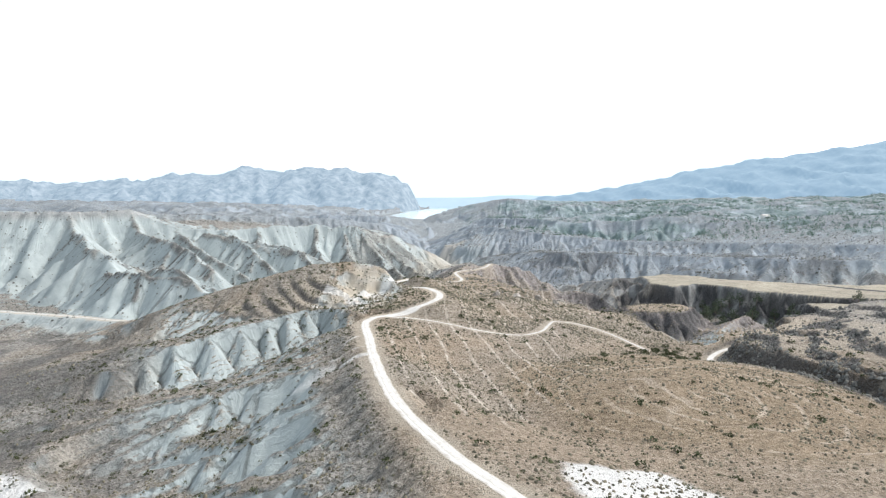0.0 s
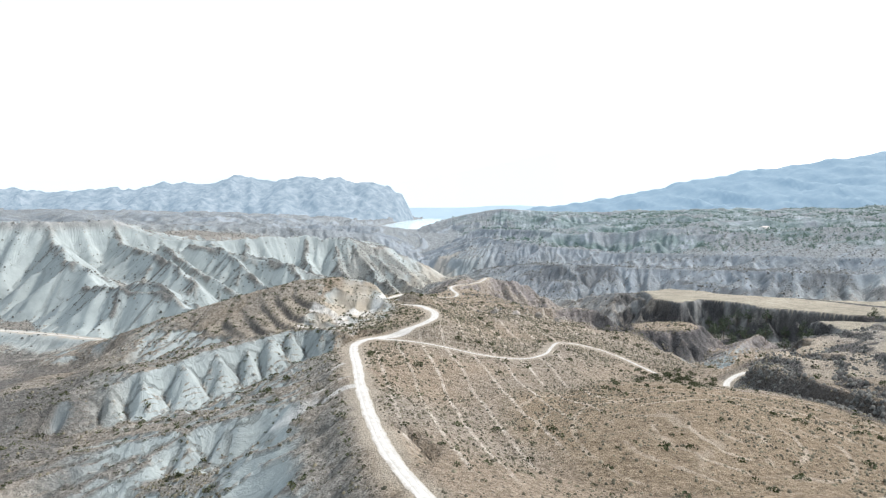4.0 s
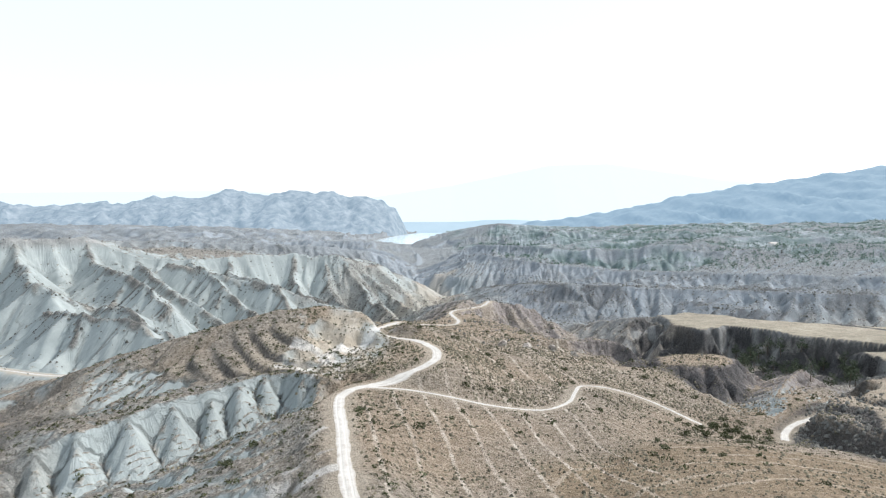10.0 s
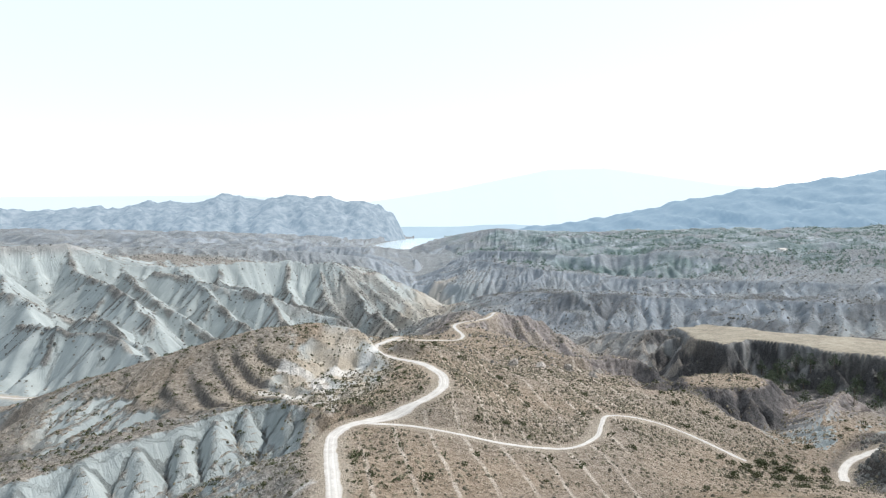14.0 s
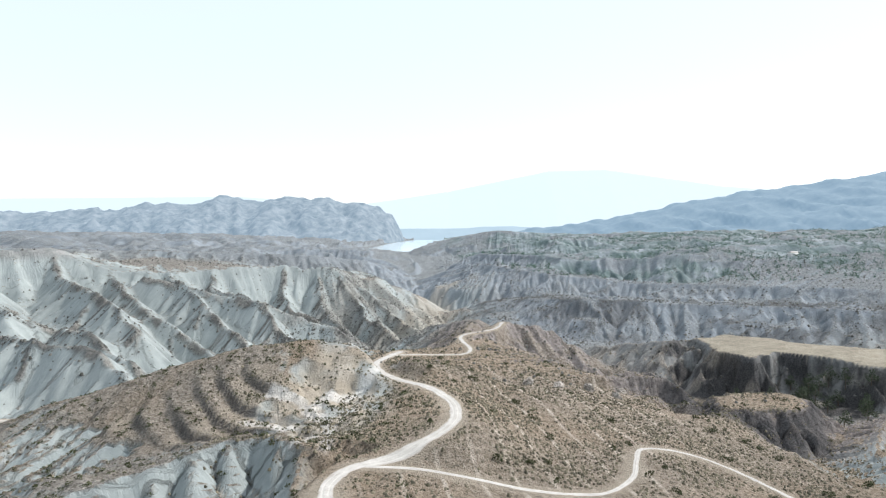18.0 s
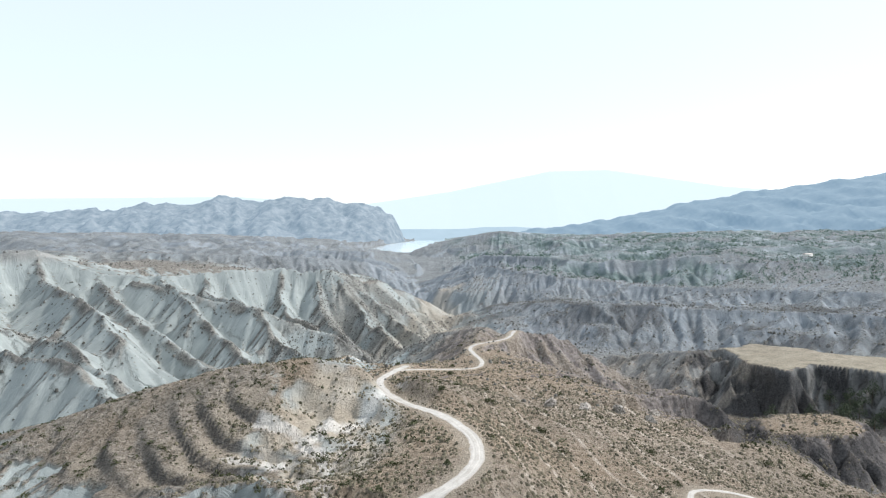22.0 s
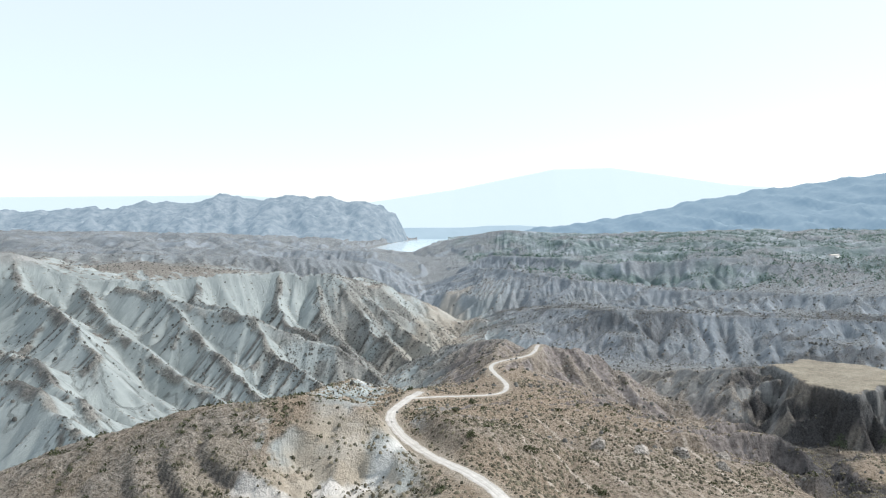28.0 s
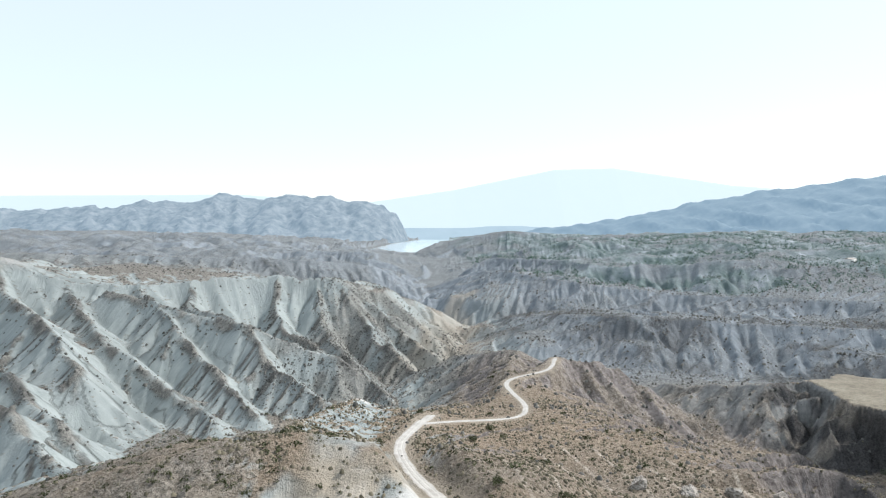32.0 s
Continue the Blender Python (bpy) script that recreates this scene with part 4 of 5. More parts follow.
def build_land():
    nr, nc = H.shape
    me = set_mesh("ground", np.stack([XX.ravel(), YY.ravel(), H.ravel()], 1), grid_faces(nr, nc), GROUND)
    near_field = smooth(XX + 0.25 * (YY - 200), -32, -22) * (1 - 0.6 * smooth(YY, 380, 470)) * (1 - smooth(YY, 480, 520)) * (1 - smooth(XX, 130, 170))
    hill = smooth(XX, -165, -135) * (1 - smooth(XX, -34, -20)) * smooth(YY, 245, 262) * (1 - smooth(YY, 360, 400))
    dry = np.clip(near_field * (0.85 + 0.5 * fbm(XX, YY, 40, 3, 61)) + 0.4 * hill + 0.3 * W_WASH * smooth(fbm(XX, YY, 18, 3, 69), -0.1, 0.3), 0, 1)
    white = smooth(inside(XX + 3 * fbm(XX, YY, 8, 3, 62), YY + 3 * fbm(XX, YY, 8, 3, 63), [(24, 106), (40, 108), (50, 96), (52, 80), (27, 80)]), -1, 1)
    # wooded plateau, coloured with some haze
    hazed_wood = smooth(XX + 0.1 * (YY - 900), 60, 160) * smooth(YY + 0.25 * (XX - 200), 790, 880)
    shrub = 0.6 * smooth(fbm(XX, YY, 14, 4, 82), -0.3, 0.15) * smooth(XX - 0.12 * (YY - 640), -110, -85) * smooth(YY, 470, 520) * (1 - smooth(XX, -10, 10)) * (1 - smooth(YY, 720, 760))
    shrub = np.maximum(shrub, 0.35 * hazed_wood)
    shrub = np.maximum(shrub, 0.5 * smooth(YY, 690, 760) * (1 - smooth(XX, -90, -40)) * smooth(fbm(XX, YY, 40, 5, 94), -0.25, 0.1))
    shrub = np.maximum(shrub, 0.6 * HILL_PALE * smooth(fbm(XX, YY, 5, 4, 85), -0.1, 0.15))
    shrub = np.maximum(shrub, 0.35 * E_BAND * smooth(fbm(XX, YY, 22, 4, 84), 0.0, 0.25))
    shrub = np.maximum(shrub, 0.9 * (1 - smooth(SHOULDER, 7, 11)) * smooth(XX, -24, -18) * (1 - smooth(XX, 3, 8)) * (YY > 225))
    road_x = np.interp(YY, [p[1] for p in ROAD[:9]], [p[0] for p in ROAD[:9]])
    shrub = np.maximum(shrub, 0.93 * smooth(XX - road_x, -19, -12) * (1 - smooth(XX - road_x, 10, 14)) * (YY > 85) * (YY < 228))
    gy, gx = np.gradient(H, GY, GX)
    shrub = np.maximum(shrub, 0.92 * (1 - smooth(np.hypot(gx, gy), 0.5, 0.72)) * smooth(W_WASH, 0, 0.4))
    shrub = np.maximum(shrub, 0.7 * smooth(fbm(XX, YY, 8, 4, 83), -0.15, 0.15) * smooth(XX, -40, -20) * (1 - smooth(XX, 90, 110)) * smooth(YY, 385, 400) * (1 - smooth(YY, 490, 520)))
    shrub = np.maximum(shrub, 0.92 * smooth(XX, -132, -104) * smooth(YY, 252, 262) * (1 - smooth(YY, 318, 345)) * (1 - smooth(XX + 0.3 * (YY - 270), -50, -44)) * (H > 1))
    shrub = np.maximum(shrub, 1.0 * smooth(inside(XX, YY, EAST_STEPS), -13, -8))
    shrub = np.maximum(shrub, 0.75 * CREST * smooth(fbm(XX, YY, 10, 4, 80), -0.3, 0.2))
    shrub = np.maximum(shrub, 0.85 * COOL)
    shrub = np.maximum(shrub, 0.6 * smooth(inside(XX, YY, [(95, 440), (140, 395), (200, 350), (330, 290), (340, 350), (216, 374), (150, 420), (128, 470)]), -6, 6) * smooth(fbm(XX, YY, 13, 3, 66), -0.15, 0.1))
    # where distance haze is painted in: beyond the ravine and all far land
    far_haze = np.maximum(smooth(XX, -10, 60) * smooth(YY, 500, 560), smooth(YY, 700, 900))
    umber = smooth(XX, -34, -8) * smooth(YY, 285, 320) * (1 - smooth(YY, 500, 545)) * (1 - 0.4 * smooth(XX + 0.6 * (YY - 440), 90, 112))
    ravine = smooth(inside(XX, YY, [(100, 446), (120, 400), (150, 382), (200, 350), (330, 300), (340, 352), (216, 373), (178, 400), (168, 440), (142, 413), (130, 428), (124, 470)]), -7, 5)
    thicket_shade = np.maximum(0.72 * RISE_HILL * smooth(fbm(XX, YY, 12, 4, 75), -0.6, -0.15), 0.9 * RISE_EAST * smooth(fbm(XX, YY, 7, 3, 79), -0.4, -0.1))
    # ravine walls: dark shrubs, plus the walls' shade put into the colour
    thicket_shade = np.maximum(thicket_shade, 0.92 * ravine * smooth(fbm(XX, YY, 9, 4, 76) + 0.015 * (H + 20), -0.25, 0.0))
    # west bank of the ravine: shrubs and painted shade together
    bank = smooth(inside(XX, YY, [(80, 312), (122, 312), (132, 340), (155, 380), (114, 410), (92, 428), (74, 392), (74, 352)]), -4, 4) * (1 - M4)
    thicket_shade = np.maximum(thicket_shade, 0.85 * bank * smooth(fbm(XX, YY, 9, 4, 88), -0.6, -0.2))
    thicket_shade = np.maximum(thicket_shade, 0.8 * smooth(inside(XX, YY, EAST_STEPS), -14, -9) * (1 - smooth(inside(XX, YY, EAST_STEPS), -2, 1)))
    thicket_shade = np.maximum(thicket_shade, 0.5 * CREST * smooth(fbm(XX, YY, 9, 4, 77), 0.05, 0.2))
    thicket_shade = np.maximum(thicket_shade, 0.5 * COOL * smooth(fbm(XX, YY, 5, 3, 92), -0.05, 0.2))
    thicket_shade = np.maximum(thicket_shade, 0.6 * E_BAND * (1 - smooth(YY + 0.5 * (XX - 150), 690, 760)) * smooth(fbm(XX, YY, 34, 5, 98, 0.6), -0.1, 0.2))
    thicket_shade = np.maximum(thicket_shade, 0.5 * W_WASH * smooth(-XX - 0.35 * (YY - 150), 60, 90) * smooth(fbm(XX, YY, 18, 4, 117), -0.2, 0.15))
    patchy = smooth(fbm(XX, YY, 6, 3, 65), -0.1, 0.35)
    pale = np.maximum(0.0, (1 - smooth(SHOULDER + 2.2 * fbm(XX, YY, 5, 3, 67), 1.2, 4.6)) * 0.85)
    pale = np.maximum(pale, 0.45 * RISE_DOME * patchy)
    pale = np.maximum(pale, 0.6 * (1 - RISE_EAST) * smooth(inside(XX, YY, EAST_STEPS), 2, 5) * smooth(fbm(XX, YY, 12, 3, 87), -0.2, 0.2))
    for line, half in (([(-52, 282, 0), (-46, 282, 0), (-41, 279, 0), (-37, 275, 0), (-34, 267, 0), (-33, 258, 0), (-31, 248, 0)], 1.0),
                       ([(-56, 271, 0), (-50, 270.5, 0), (-44, 271, 0)], 1.2), ([(-24, 300, 0), (-30, 290, 0), (-38, 286, 0), (-41, 279, 0)], 0.9),
                       ([(-29, 282, 0), (-32, 274, 0), (-34, 262, 0), (-38, 250, 0)], 0.8),
                       ([(-36, 171, 0), (-29, 173.5, 0)], 1.1), ([(-23, 180.5, 0), (-21, 182, 0)], 0.8), ([(-23, 169.5, 0), (-18, 172.5, 0)], 1.0), ([(-29, 178.5, 0), (-26, 180, 0)], 0.7), ([(-28, 195, 0), (-26, 197, 0)], 0.6),
                       ([(398, 925, 0), (408, 908, 0), (420, 896, 0), (424, 884, 0), (420, 872, 0)], 2.2)):
        sl, d, _ = near_line(curve_pts(line, 0.7), 6)
        X, Y = XX[sl], YY[sl]
        white[sl] = np.maximum(white[sl], 0.6 * (1 - smooth(d + 1.8 * fbm(X, Y, 3.5, 3, 58), half - 0.1, half + 0.9)))
    pale = np.maximum(pale, 0.9 * HILL_PALE * smooth(fbm(XX, YY, 7, 4, 93), -0.35, 0.1))
    dry = np.maximum(dry, 0.95 * DOME_W)
    pale = np.maximum(pale, 0.5 * smooth(HILL_W, 0.3, 0.8) * (1 - smooth(RISE_HILL, 0.05, 0.3)) * smooth(fbm(XX, YY, 10, 4, 89), -0.35, 0.1))
    shrub = np.maximum(shrub, 0.85 * W_WASH * smooth(-XX - 0.35 * (YY - 150), 66, 90) * smooth(fbm(XX, YY, 16, 4, 95), -0.35, 0.0))
    shrub = np.maximum(shrub, 0.95 * np.maximum(FIELD_W, OLD_FIELD))
    white = np.maximum(white, 0.12 * HILL_PALE * smooth(fbm(XX, YY, 5, 3, 68, 0.6), 0.1, 0.3))
    white = np.maximum(white, 0.8 * smooth(inside(XX, YY, [(-57, 392), (-45, 394), (-46, 400), (-56, 399)]), -1.5, 1))
    white = np.maximum(white, smooth(inside(XX, YY, [(-104, 140), (-90, 134), (-78, 126), (-90, 118), (-110, 124)]), -1, 1))
    umber = np.maximum(umber, 0.5 * smooth(H, 26, 34) * smooth(-XX, 240, 280) * (YY > 500) * (YY < 640))
    sl, d, _ = near_line(np.array(along(V_WEST[7:10], 8)), 40)
    pale[sl] = np.maximum(pale[sl], 0.5 * (1 - smooth(d + 14 * fbm(XX[sl], YY[sl], 25, 3, 59), 8, 22)))
    for name, v in (("run", RUN), ("fall", FALL), ("furrow", FU), ("contour", CONTOUR)):
        a = me.attributes.new(name, "FLOAT", "POINT")
        a.data.foreach_set("value", v.astype(np.float32).ravel())
    # overgrown bank between two strips of the eastern table
    hedge = np.zeros(H.shape)
    sl, d, _ = near_line(curve_pts([(206, 446, 0), (228, 424, 0), (253, 397, 0), (290, 380, 0), (340, 372, 0)], 1.5), 12)
    hedge[sl] = 1 - smooth(d + 2.5 * fbm(XX[sl], YY[sl], 7, 3, 118), 2.0, 3.6)
    thicket_shade = np.maximum(thicket_shade, 0.9 * hedge)
    # bald marl: the bench of the valley track and the hollows under the hilltop
    bald = 0.85 * smooth(inside(XX, YY, [(-420, 335), (-260, 345), (-170, 325), (-140, 334), (-150, 352), (-210, 372), (-420, 372)]) + 8 * fbm(XX, YY, 14, 4, 96), -3, 4)
    bald = np.maximum(bald, 0.8 * HILL_EAST * smooth(fbm(XX, YY, 8, 4, 116), -0.3, 0.05))
    for line in ([(-43, 291, 0), (-40, 285, 0), (-36.5, 279, 0)], [(-29, 289, 0), (-33, 283, 0), (-34.5, 277, 0)], [(-51, 275, 0), (-45, 268, 0), (-40, 262, 0)]):
        sl, d, _ = near_line(curve_pts(line, 0.7), 12)
        bald[sl] = np.maximum(bald[sl], 0.9 * (1 - smooth(d + 3 * fbm(XX[sl], YY[sl], 6, 3, 97), 4.5, 7)) * smooth(np.hypot(gx[sl], gy[sl]), 0.3, 0.55))
    for name, v in (("bald", bald), ("field", FIELD_W), ("dome", DOME_W), ("thicket_shade", thicket_shade), ("umber", umber), ("pale", pale), ("dry", dry), ("white", white), ("hazed_wood", hazed_wood * smooth(fbm(XX, YY * 1.8, 70, 4, 64), -0.25, 0.1) * 0.9), ("tan", np.clip(M1 + M2, 0, 1) * (1 - hedge) * (1 - smooth(np.hypot(gx, gy), 0.25, 0.5))), ("shrub", shrub), ("far_haze", far_haze)):
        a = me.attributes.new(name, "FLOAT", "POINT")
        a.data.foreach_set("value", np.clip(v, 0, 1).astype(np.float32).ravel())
    ob = new("ground", me)
    tagged(ob, "eroded grey marl badlands with dry brown scrub, gullies and old terraces", "ground", kind="structure")


build_land()


def road_strip(name, line, half, label, seed):
    """A worn dirt surface laid just above its levelled bed, with ragged edges."""
    pts = curve_pts(line, 0.7)
    d = np.gradient(pts[:, :2], axis=0)
    d /= np.linalg.norm(d, axis=1)[:, None]
    side = np.stack([d[:, 1], -d[:, 0]], 1)
    s = np.arange(len(pts)) * 0.7
    cols = []
    for u in (-1.0, -0.55, -0.25, 0.0, 0.25, 0.55, 1.0):
        w = half * u * (1.05 + 0.34 * fbm(s + 50 * u, s * 0 + seed, 3.5, 4, seed, 0.65)) if abs(u) > 0.9 else np.full(len(s), half * u)
        xy = pts[:, :2] + side * w[:, None]
        z = land_z(xy[:, 0], xy[:, 1]) + (0.02 if abs(u) > 0.9 else 0.12 if abs(u) == 0.0 else 0.09)
        cols.append(np.column_stack([xy, z]))
    v = np.stack(cols, 1).reshape(-1, 3)
    me = set_mesh(name, v, grid_faces(len(pts), 7), ROAD_MAT)
    me.attributes.new("across", "FLOAT", "POINT").data.foreach_set("value", np.tile((-1.0, -0.55, -0.25, 0.0, 0.25, 0.55, 1.0), len(pts)).astype(np.float32))
    ob = new(name, me)
    return tagged(ob, label, "road", kind="structure")


road_strip("road", ROAD, 1.35, "pale dusty gravel road running along the ridge", 1)
road_strip("track", TRACK, 0.65, "narrow pale dirt track across the dry field", 2)
road_strip("track", TRACK_EAST, 1.1, "short pale dirt track beside the bushes", 3)
road_strip("path", FOOTPATH, 0.85, "narrow pale footpath climbing over the knoll", 4)
road_strip("track", VALLEY_TRACK, 0.75, "pale track on the floor of the gully", 5)


# ---- far country ----
def ridge_backdrop(name, line, slope_front, depth, mat, label, seed, rough=12.0, scale=160.0):
    """A far range: a crest line with slopes to both sides, cut by gullies."""
    pts = np.array(along(line, 13))
    n = len(pts)
    rows = []
    for k, u in enumerate(np.linspace(-1, 1, 91)):
        off = depth * u
        z = pts[:, 2] - slope_front * abs(off)
        w = smooth(np.full(n, abs(off)), 0, depth * 0.35)
        x, y = pts[:, 0], pts[:, 1] + off
        z = z + rough * (0.3 + w) * (ridged(x + 0.3 * y, y * 0.22, scale, 5, seed, 0.6) - 0.6) + 0.25 * rough * fbm(x, y, 60, 3, seed + 2)
        rows.append(np.column_stack([x, y, z]))
    ob = new(name, set_mesh(name, np.vstack(rows), grid_faces(91, n), mat))
    return tagged(ob, label, "mountain", kind="structure")


# far ranges: a bluish glow in each material stands in for haze
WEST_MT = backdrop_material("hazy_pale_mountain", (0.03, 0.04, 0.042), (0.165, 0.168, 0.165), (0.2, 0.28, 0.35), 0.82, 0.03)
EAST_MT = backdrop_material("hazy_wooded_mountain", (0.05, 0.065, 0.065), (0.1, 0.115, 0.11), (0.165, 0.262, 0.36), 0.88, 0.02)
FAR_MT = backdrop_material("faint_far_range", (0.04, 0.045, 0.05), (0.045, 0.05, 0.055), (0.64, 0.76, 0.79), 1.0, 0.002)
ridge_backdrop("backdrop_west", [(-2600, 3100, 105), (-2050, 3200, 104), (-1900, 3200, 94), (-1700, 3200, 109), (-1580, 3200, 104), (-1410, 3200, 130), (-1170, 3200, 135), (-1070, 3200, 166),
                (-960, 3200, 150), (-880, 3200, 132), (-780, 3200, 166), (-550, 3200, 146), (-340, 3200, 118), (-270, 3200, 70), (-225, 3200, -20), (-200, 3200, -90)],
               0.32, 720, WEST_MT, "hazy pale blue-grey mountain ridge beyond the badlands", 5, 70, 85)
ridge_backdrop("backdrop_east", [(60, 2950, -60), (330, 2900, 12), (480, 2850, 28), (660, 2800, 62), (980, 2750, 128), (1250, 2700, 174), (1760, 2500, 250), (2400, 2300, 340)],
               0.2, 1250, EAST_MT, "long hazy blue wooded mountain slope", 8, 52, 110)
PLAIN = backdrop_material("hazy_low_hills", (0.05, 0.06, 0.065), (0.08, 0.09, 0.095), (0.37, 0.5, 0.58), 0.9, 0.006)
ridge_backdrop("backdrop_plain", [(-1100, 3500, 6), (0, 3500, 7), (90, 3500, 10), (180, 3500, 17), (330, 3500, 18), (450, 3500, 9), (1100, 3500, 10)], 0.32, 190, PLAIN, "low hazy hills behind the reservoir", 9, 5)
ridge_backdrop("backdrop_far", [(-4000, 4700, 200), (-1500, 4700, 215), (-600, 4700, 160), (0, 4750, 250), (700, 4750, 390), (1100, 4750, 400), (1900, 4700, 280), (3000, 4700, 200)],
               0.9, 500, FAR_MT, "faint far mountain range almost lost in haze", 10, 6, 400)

m_water, tw, bw = node_mat("still_water", 0.12)
# pale base colour adds to the sky's reflection on the water
bw.inputs["Base Color"].default_value = (0.58, 0.66, 0.67, 1)
bw.inputs["Specular IOR Level"].default_value = 0.9
bump(tw, bw, noise_n(tw, position(tw), 0.3, 3), 0.25, 0.1)
lake = new("water", set_mesh("water", np.array([(-900, 2150, -46.5), (700, 2150, -46.5), (700, 4900, -46.5), (-900, 4900, -46.5)], float), np.array([[0, 1, 2, 3]]), m_water))
tagged(lake, "bright still reservoir water in the far valley", "water", kind="structure")


# ---- plants ----
def plant_material(name, lo, hi):
    m, t, b = node_mat(name, 0.8)
    r = t.nodes.new("ShaderNodeNewGeometry").outputs["Random Per Island"]
    t.links.new(ramp(t, r, [(0.0, lo), (1.0, hi)]), b.inputs["Base Color"])
    return m


SCRUB_MAT = plant_material("grey_green_scrub", (0.05, 0.046, 0.031), (0.185, 0.162, 0.112))
DARK_SCRUB = plant_material("dark_dry_scrub", (0.055, 0.055, 0.05), (0.14, 0.135, 0.12))
BUSH_MAT = plant_material("olive_bush_leaves", (0.035, 0.043, 0.02), (0.095, 0.1, 0.05))
PINE_MAT = plant_material("dark_pine_needles", (0.066, 0.118, 0.09), (0.14, 0.205, 0.16))
BARK_MAT = simple_ground("grey_brown_bark", (0.07, 0.055, 0.04), (0.16, 0.13, 0.1), 6.0, 0.02)


def tuft_template(rng, tris, flat=0.75):
    """A loose dome of small leaf clumps, about one metre in radius."""
    v = []
    for _ in range(tris):
        a, h = rng.uniform(0, 2 * math.pi), rng.uniform(0.0, 1.0)
        r = math.sqrt(max(0.0, 1 - h * h)) * rng.uniform(0.55, 1.0)
        c = np.array([r * math.cos(a), r * math.sin(a), flat * h * rng.uniform(0.7, 1.1) + 0.05])
        for _ in range(3):
            v.append(c + np.array([rng.uniform(-1, 1), rng.uniform(-1, 1), rng.uniform(-0.8, 0.8)]) * 0.42)
    return np.array(v)


def dome_template(rng):
    """A small lumpy cushion, nine corners."""
    v = []
    ring = 6
    for k in range(ring):
        a = 2 * math.pi * k / ring
        r = rng.uniform(0.75, 1.25)
        v.append((r * math.cos(a), r * math.sin(a), -0.15))
    for k in range(3):
        a = 2 * math.pi * k / 3 + 0.4
        v.append((0.5 * math.cos(a), 0.5 * math.sin(a), rng.uniform(0.55, 0.95)))
    f = []
    for k in range(ring):
        t = 6 + (k // 2) % 3
        f.append((k, (k + 1) % ring, t))
        if k % 2:
            f.append(((k + 1) % ring, 6 + ((k // 2) + 1) % 3, t))
    f.append((6, 7, 8))
    return np.array(v), np.array(f)


def scatter(name, xyr, mat, label, seed, templates, sink=0.1, stretch=1.0):
    """One mesh of many plants at (x, y, radius)."""
    rng = np.random.default_rng(seed)
    n = len(xyr)
    z = land_z(xyr[:, 0], xyr[:, 1])
    pick = rng.integers(0, len(templates), n)
    vs, fs, base = [], [], 0
    for k, (tv, tf) in enumerate(templates):
        idx = np.nonzero(pick == k)[0]
        if len(idx) == 0:
            continue
        a = rng.uniform(0, 2 * math.pi, len(idx))
        c, s = np.cos(a)[:, None], np.sin(a)[:, None]
        r = xyr[idx, 2][:, None]
        hh = rng.uniform(0.75, 1.3, len(idx))[:, None] * stretch
        x = (tv[None, :, 0] * c - tv[None, :, 1] * s) * r + xyr[idx, 0][:, None]
        y = (tv[None, :, 0] * s + tv[None, :, 1] * c) * r + xyr[idx, 1][:, None]
        zz = tv[None, :, 2] * r * hh + z[idx][:, None] - sink * r
        vs.append(np.stack([x, y, zz], 2).reshape(-1, 3))
        off = base + (np.arange(len(idx)) * len(tv))[:, None, None]
        fs.append((tf[None] + off).reshape(-1, 3))
        base += len(idx) * len(tv)
    ob = new(name, set_mesh(name, np.vstack(vs), np.vstack(fs), mat, False))
    return tagged(ob, label, "plants", kind="stuff")


rs = random.Random(4)
DOMES = [dome_template(rs) for _ in range(5)]
TUFTS = []
for _ in range(5):
    tv = tuft_template(rs, 26)
    TUFTS.append((tv, np.arange(len(tv)).reshape(-1, 3)))
rng = np.random.default_rng(7)
GRAD_Y, GRAD_X = np.gradient(H, GY, GX)
STEEP = np.hypot(GRAD_X, GRAD_Y)


def lookup(grid, x, y):
    j = np.clip(np.searchsorted(GX, x), 0, len(GX) - 1)
    i = np.clip(np.searchsorted(GY, y), 0, len(GY) - 1)
    return grid[i, j]


ROAD_D = np.full(H.shape, 50.0)
for line in (ROAD, TRACK, TRACK_EAST, FOOTPATH, VALLEY_TRACK):
    sl, d, z = near_line(curve_pts(line, 1.5), 10)
    ROAD_D[sl] = np.minimum(ROAD_D[sl], d)


def spots(n, x0, x1, y0, y1, r0, r1, steep_max=0.62, clump=14.0, seed=70, keep=-0.1, road=3.2):
    x, y = rng.uniform(x0, x1, n), rng.uniform(y0, y1, n)
    ok = (lookup(STEEP, x, y) < steep_max + 0.15 * rng.standard_normal(n)) & (fbm(x, y, clump, 3, seed) > keep + 0.3 * rng.standard_normal(n))
    ok &= (lookup(M1 + M2, x, y) < 0.3) & (lookup(ROAD_D, x, y) > road)
    x, y = x[ok], y[ok]
    if seed == 72:
        # shrubs gather along the furrow banks
        f = (x + 0.2 * y + 1.3 * fbm(x, y, 30, 2, 19)) / 8.3
        x = np.where((lookup(FIELD_W, x, y) > 0.5) & (rng.random(len(x)) < 0.55), x - (f - np.round(f) - 0.06) * 8.3, x)
    return np.column_stack([x, y, r0 + (r1 - r0) * rng.random(len(x)) ** 2.2])


scatter("scrub", np.vstack([spots(34000, -150, 150, 70, 480, 0.2, 0.6), spots(17000, -70, 100, 70, 290, 0.18, 0.45), spots(24000, -60, 120, 240, 410, 0.25, 0.6, 0.8)]), SCRUB_MAT, "low dry grey-brown scrub dotted over the slopes", 1, DOMES)
cx, cy = rng.uniform(-400, 300, 90000), rng.uniform(330, 720, 90000)
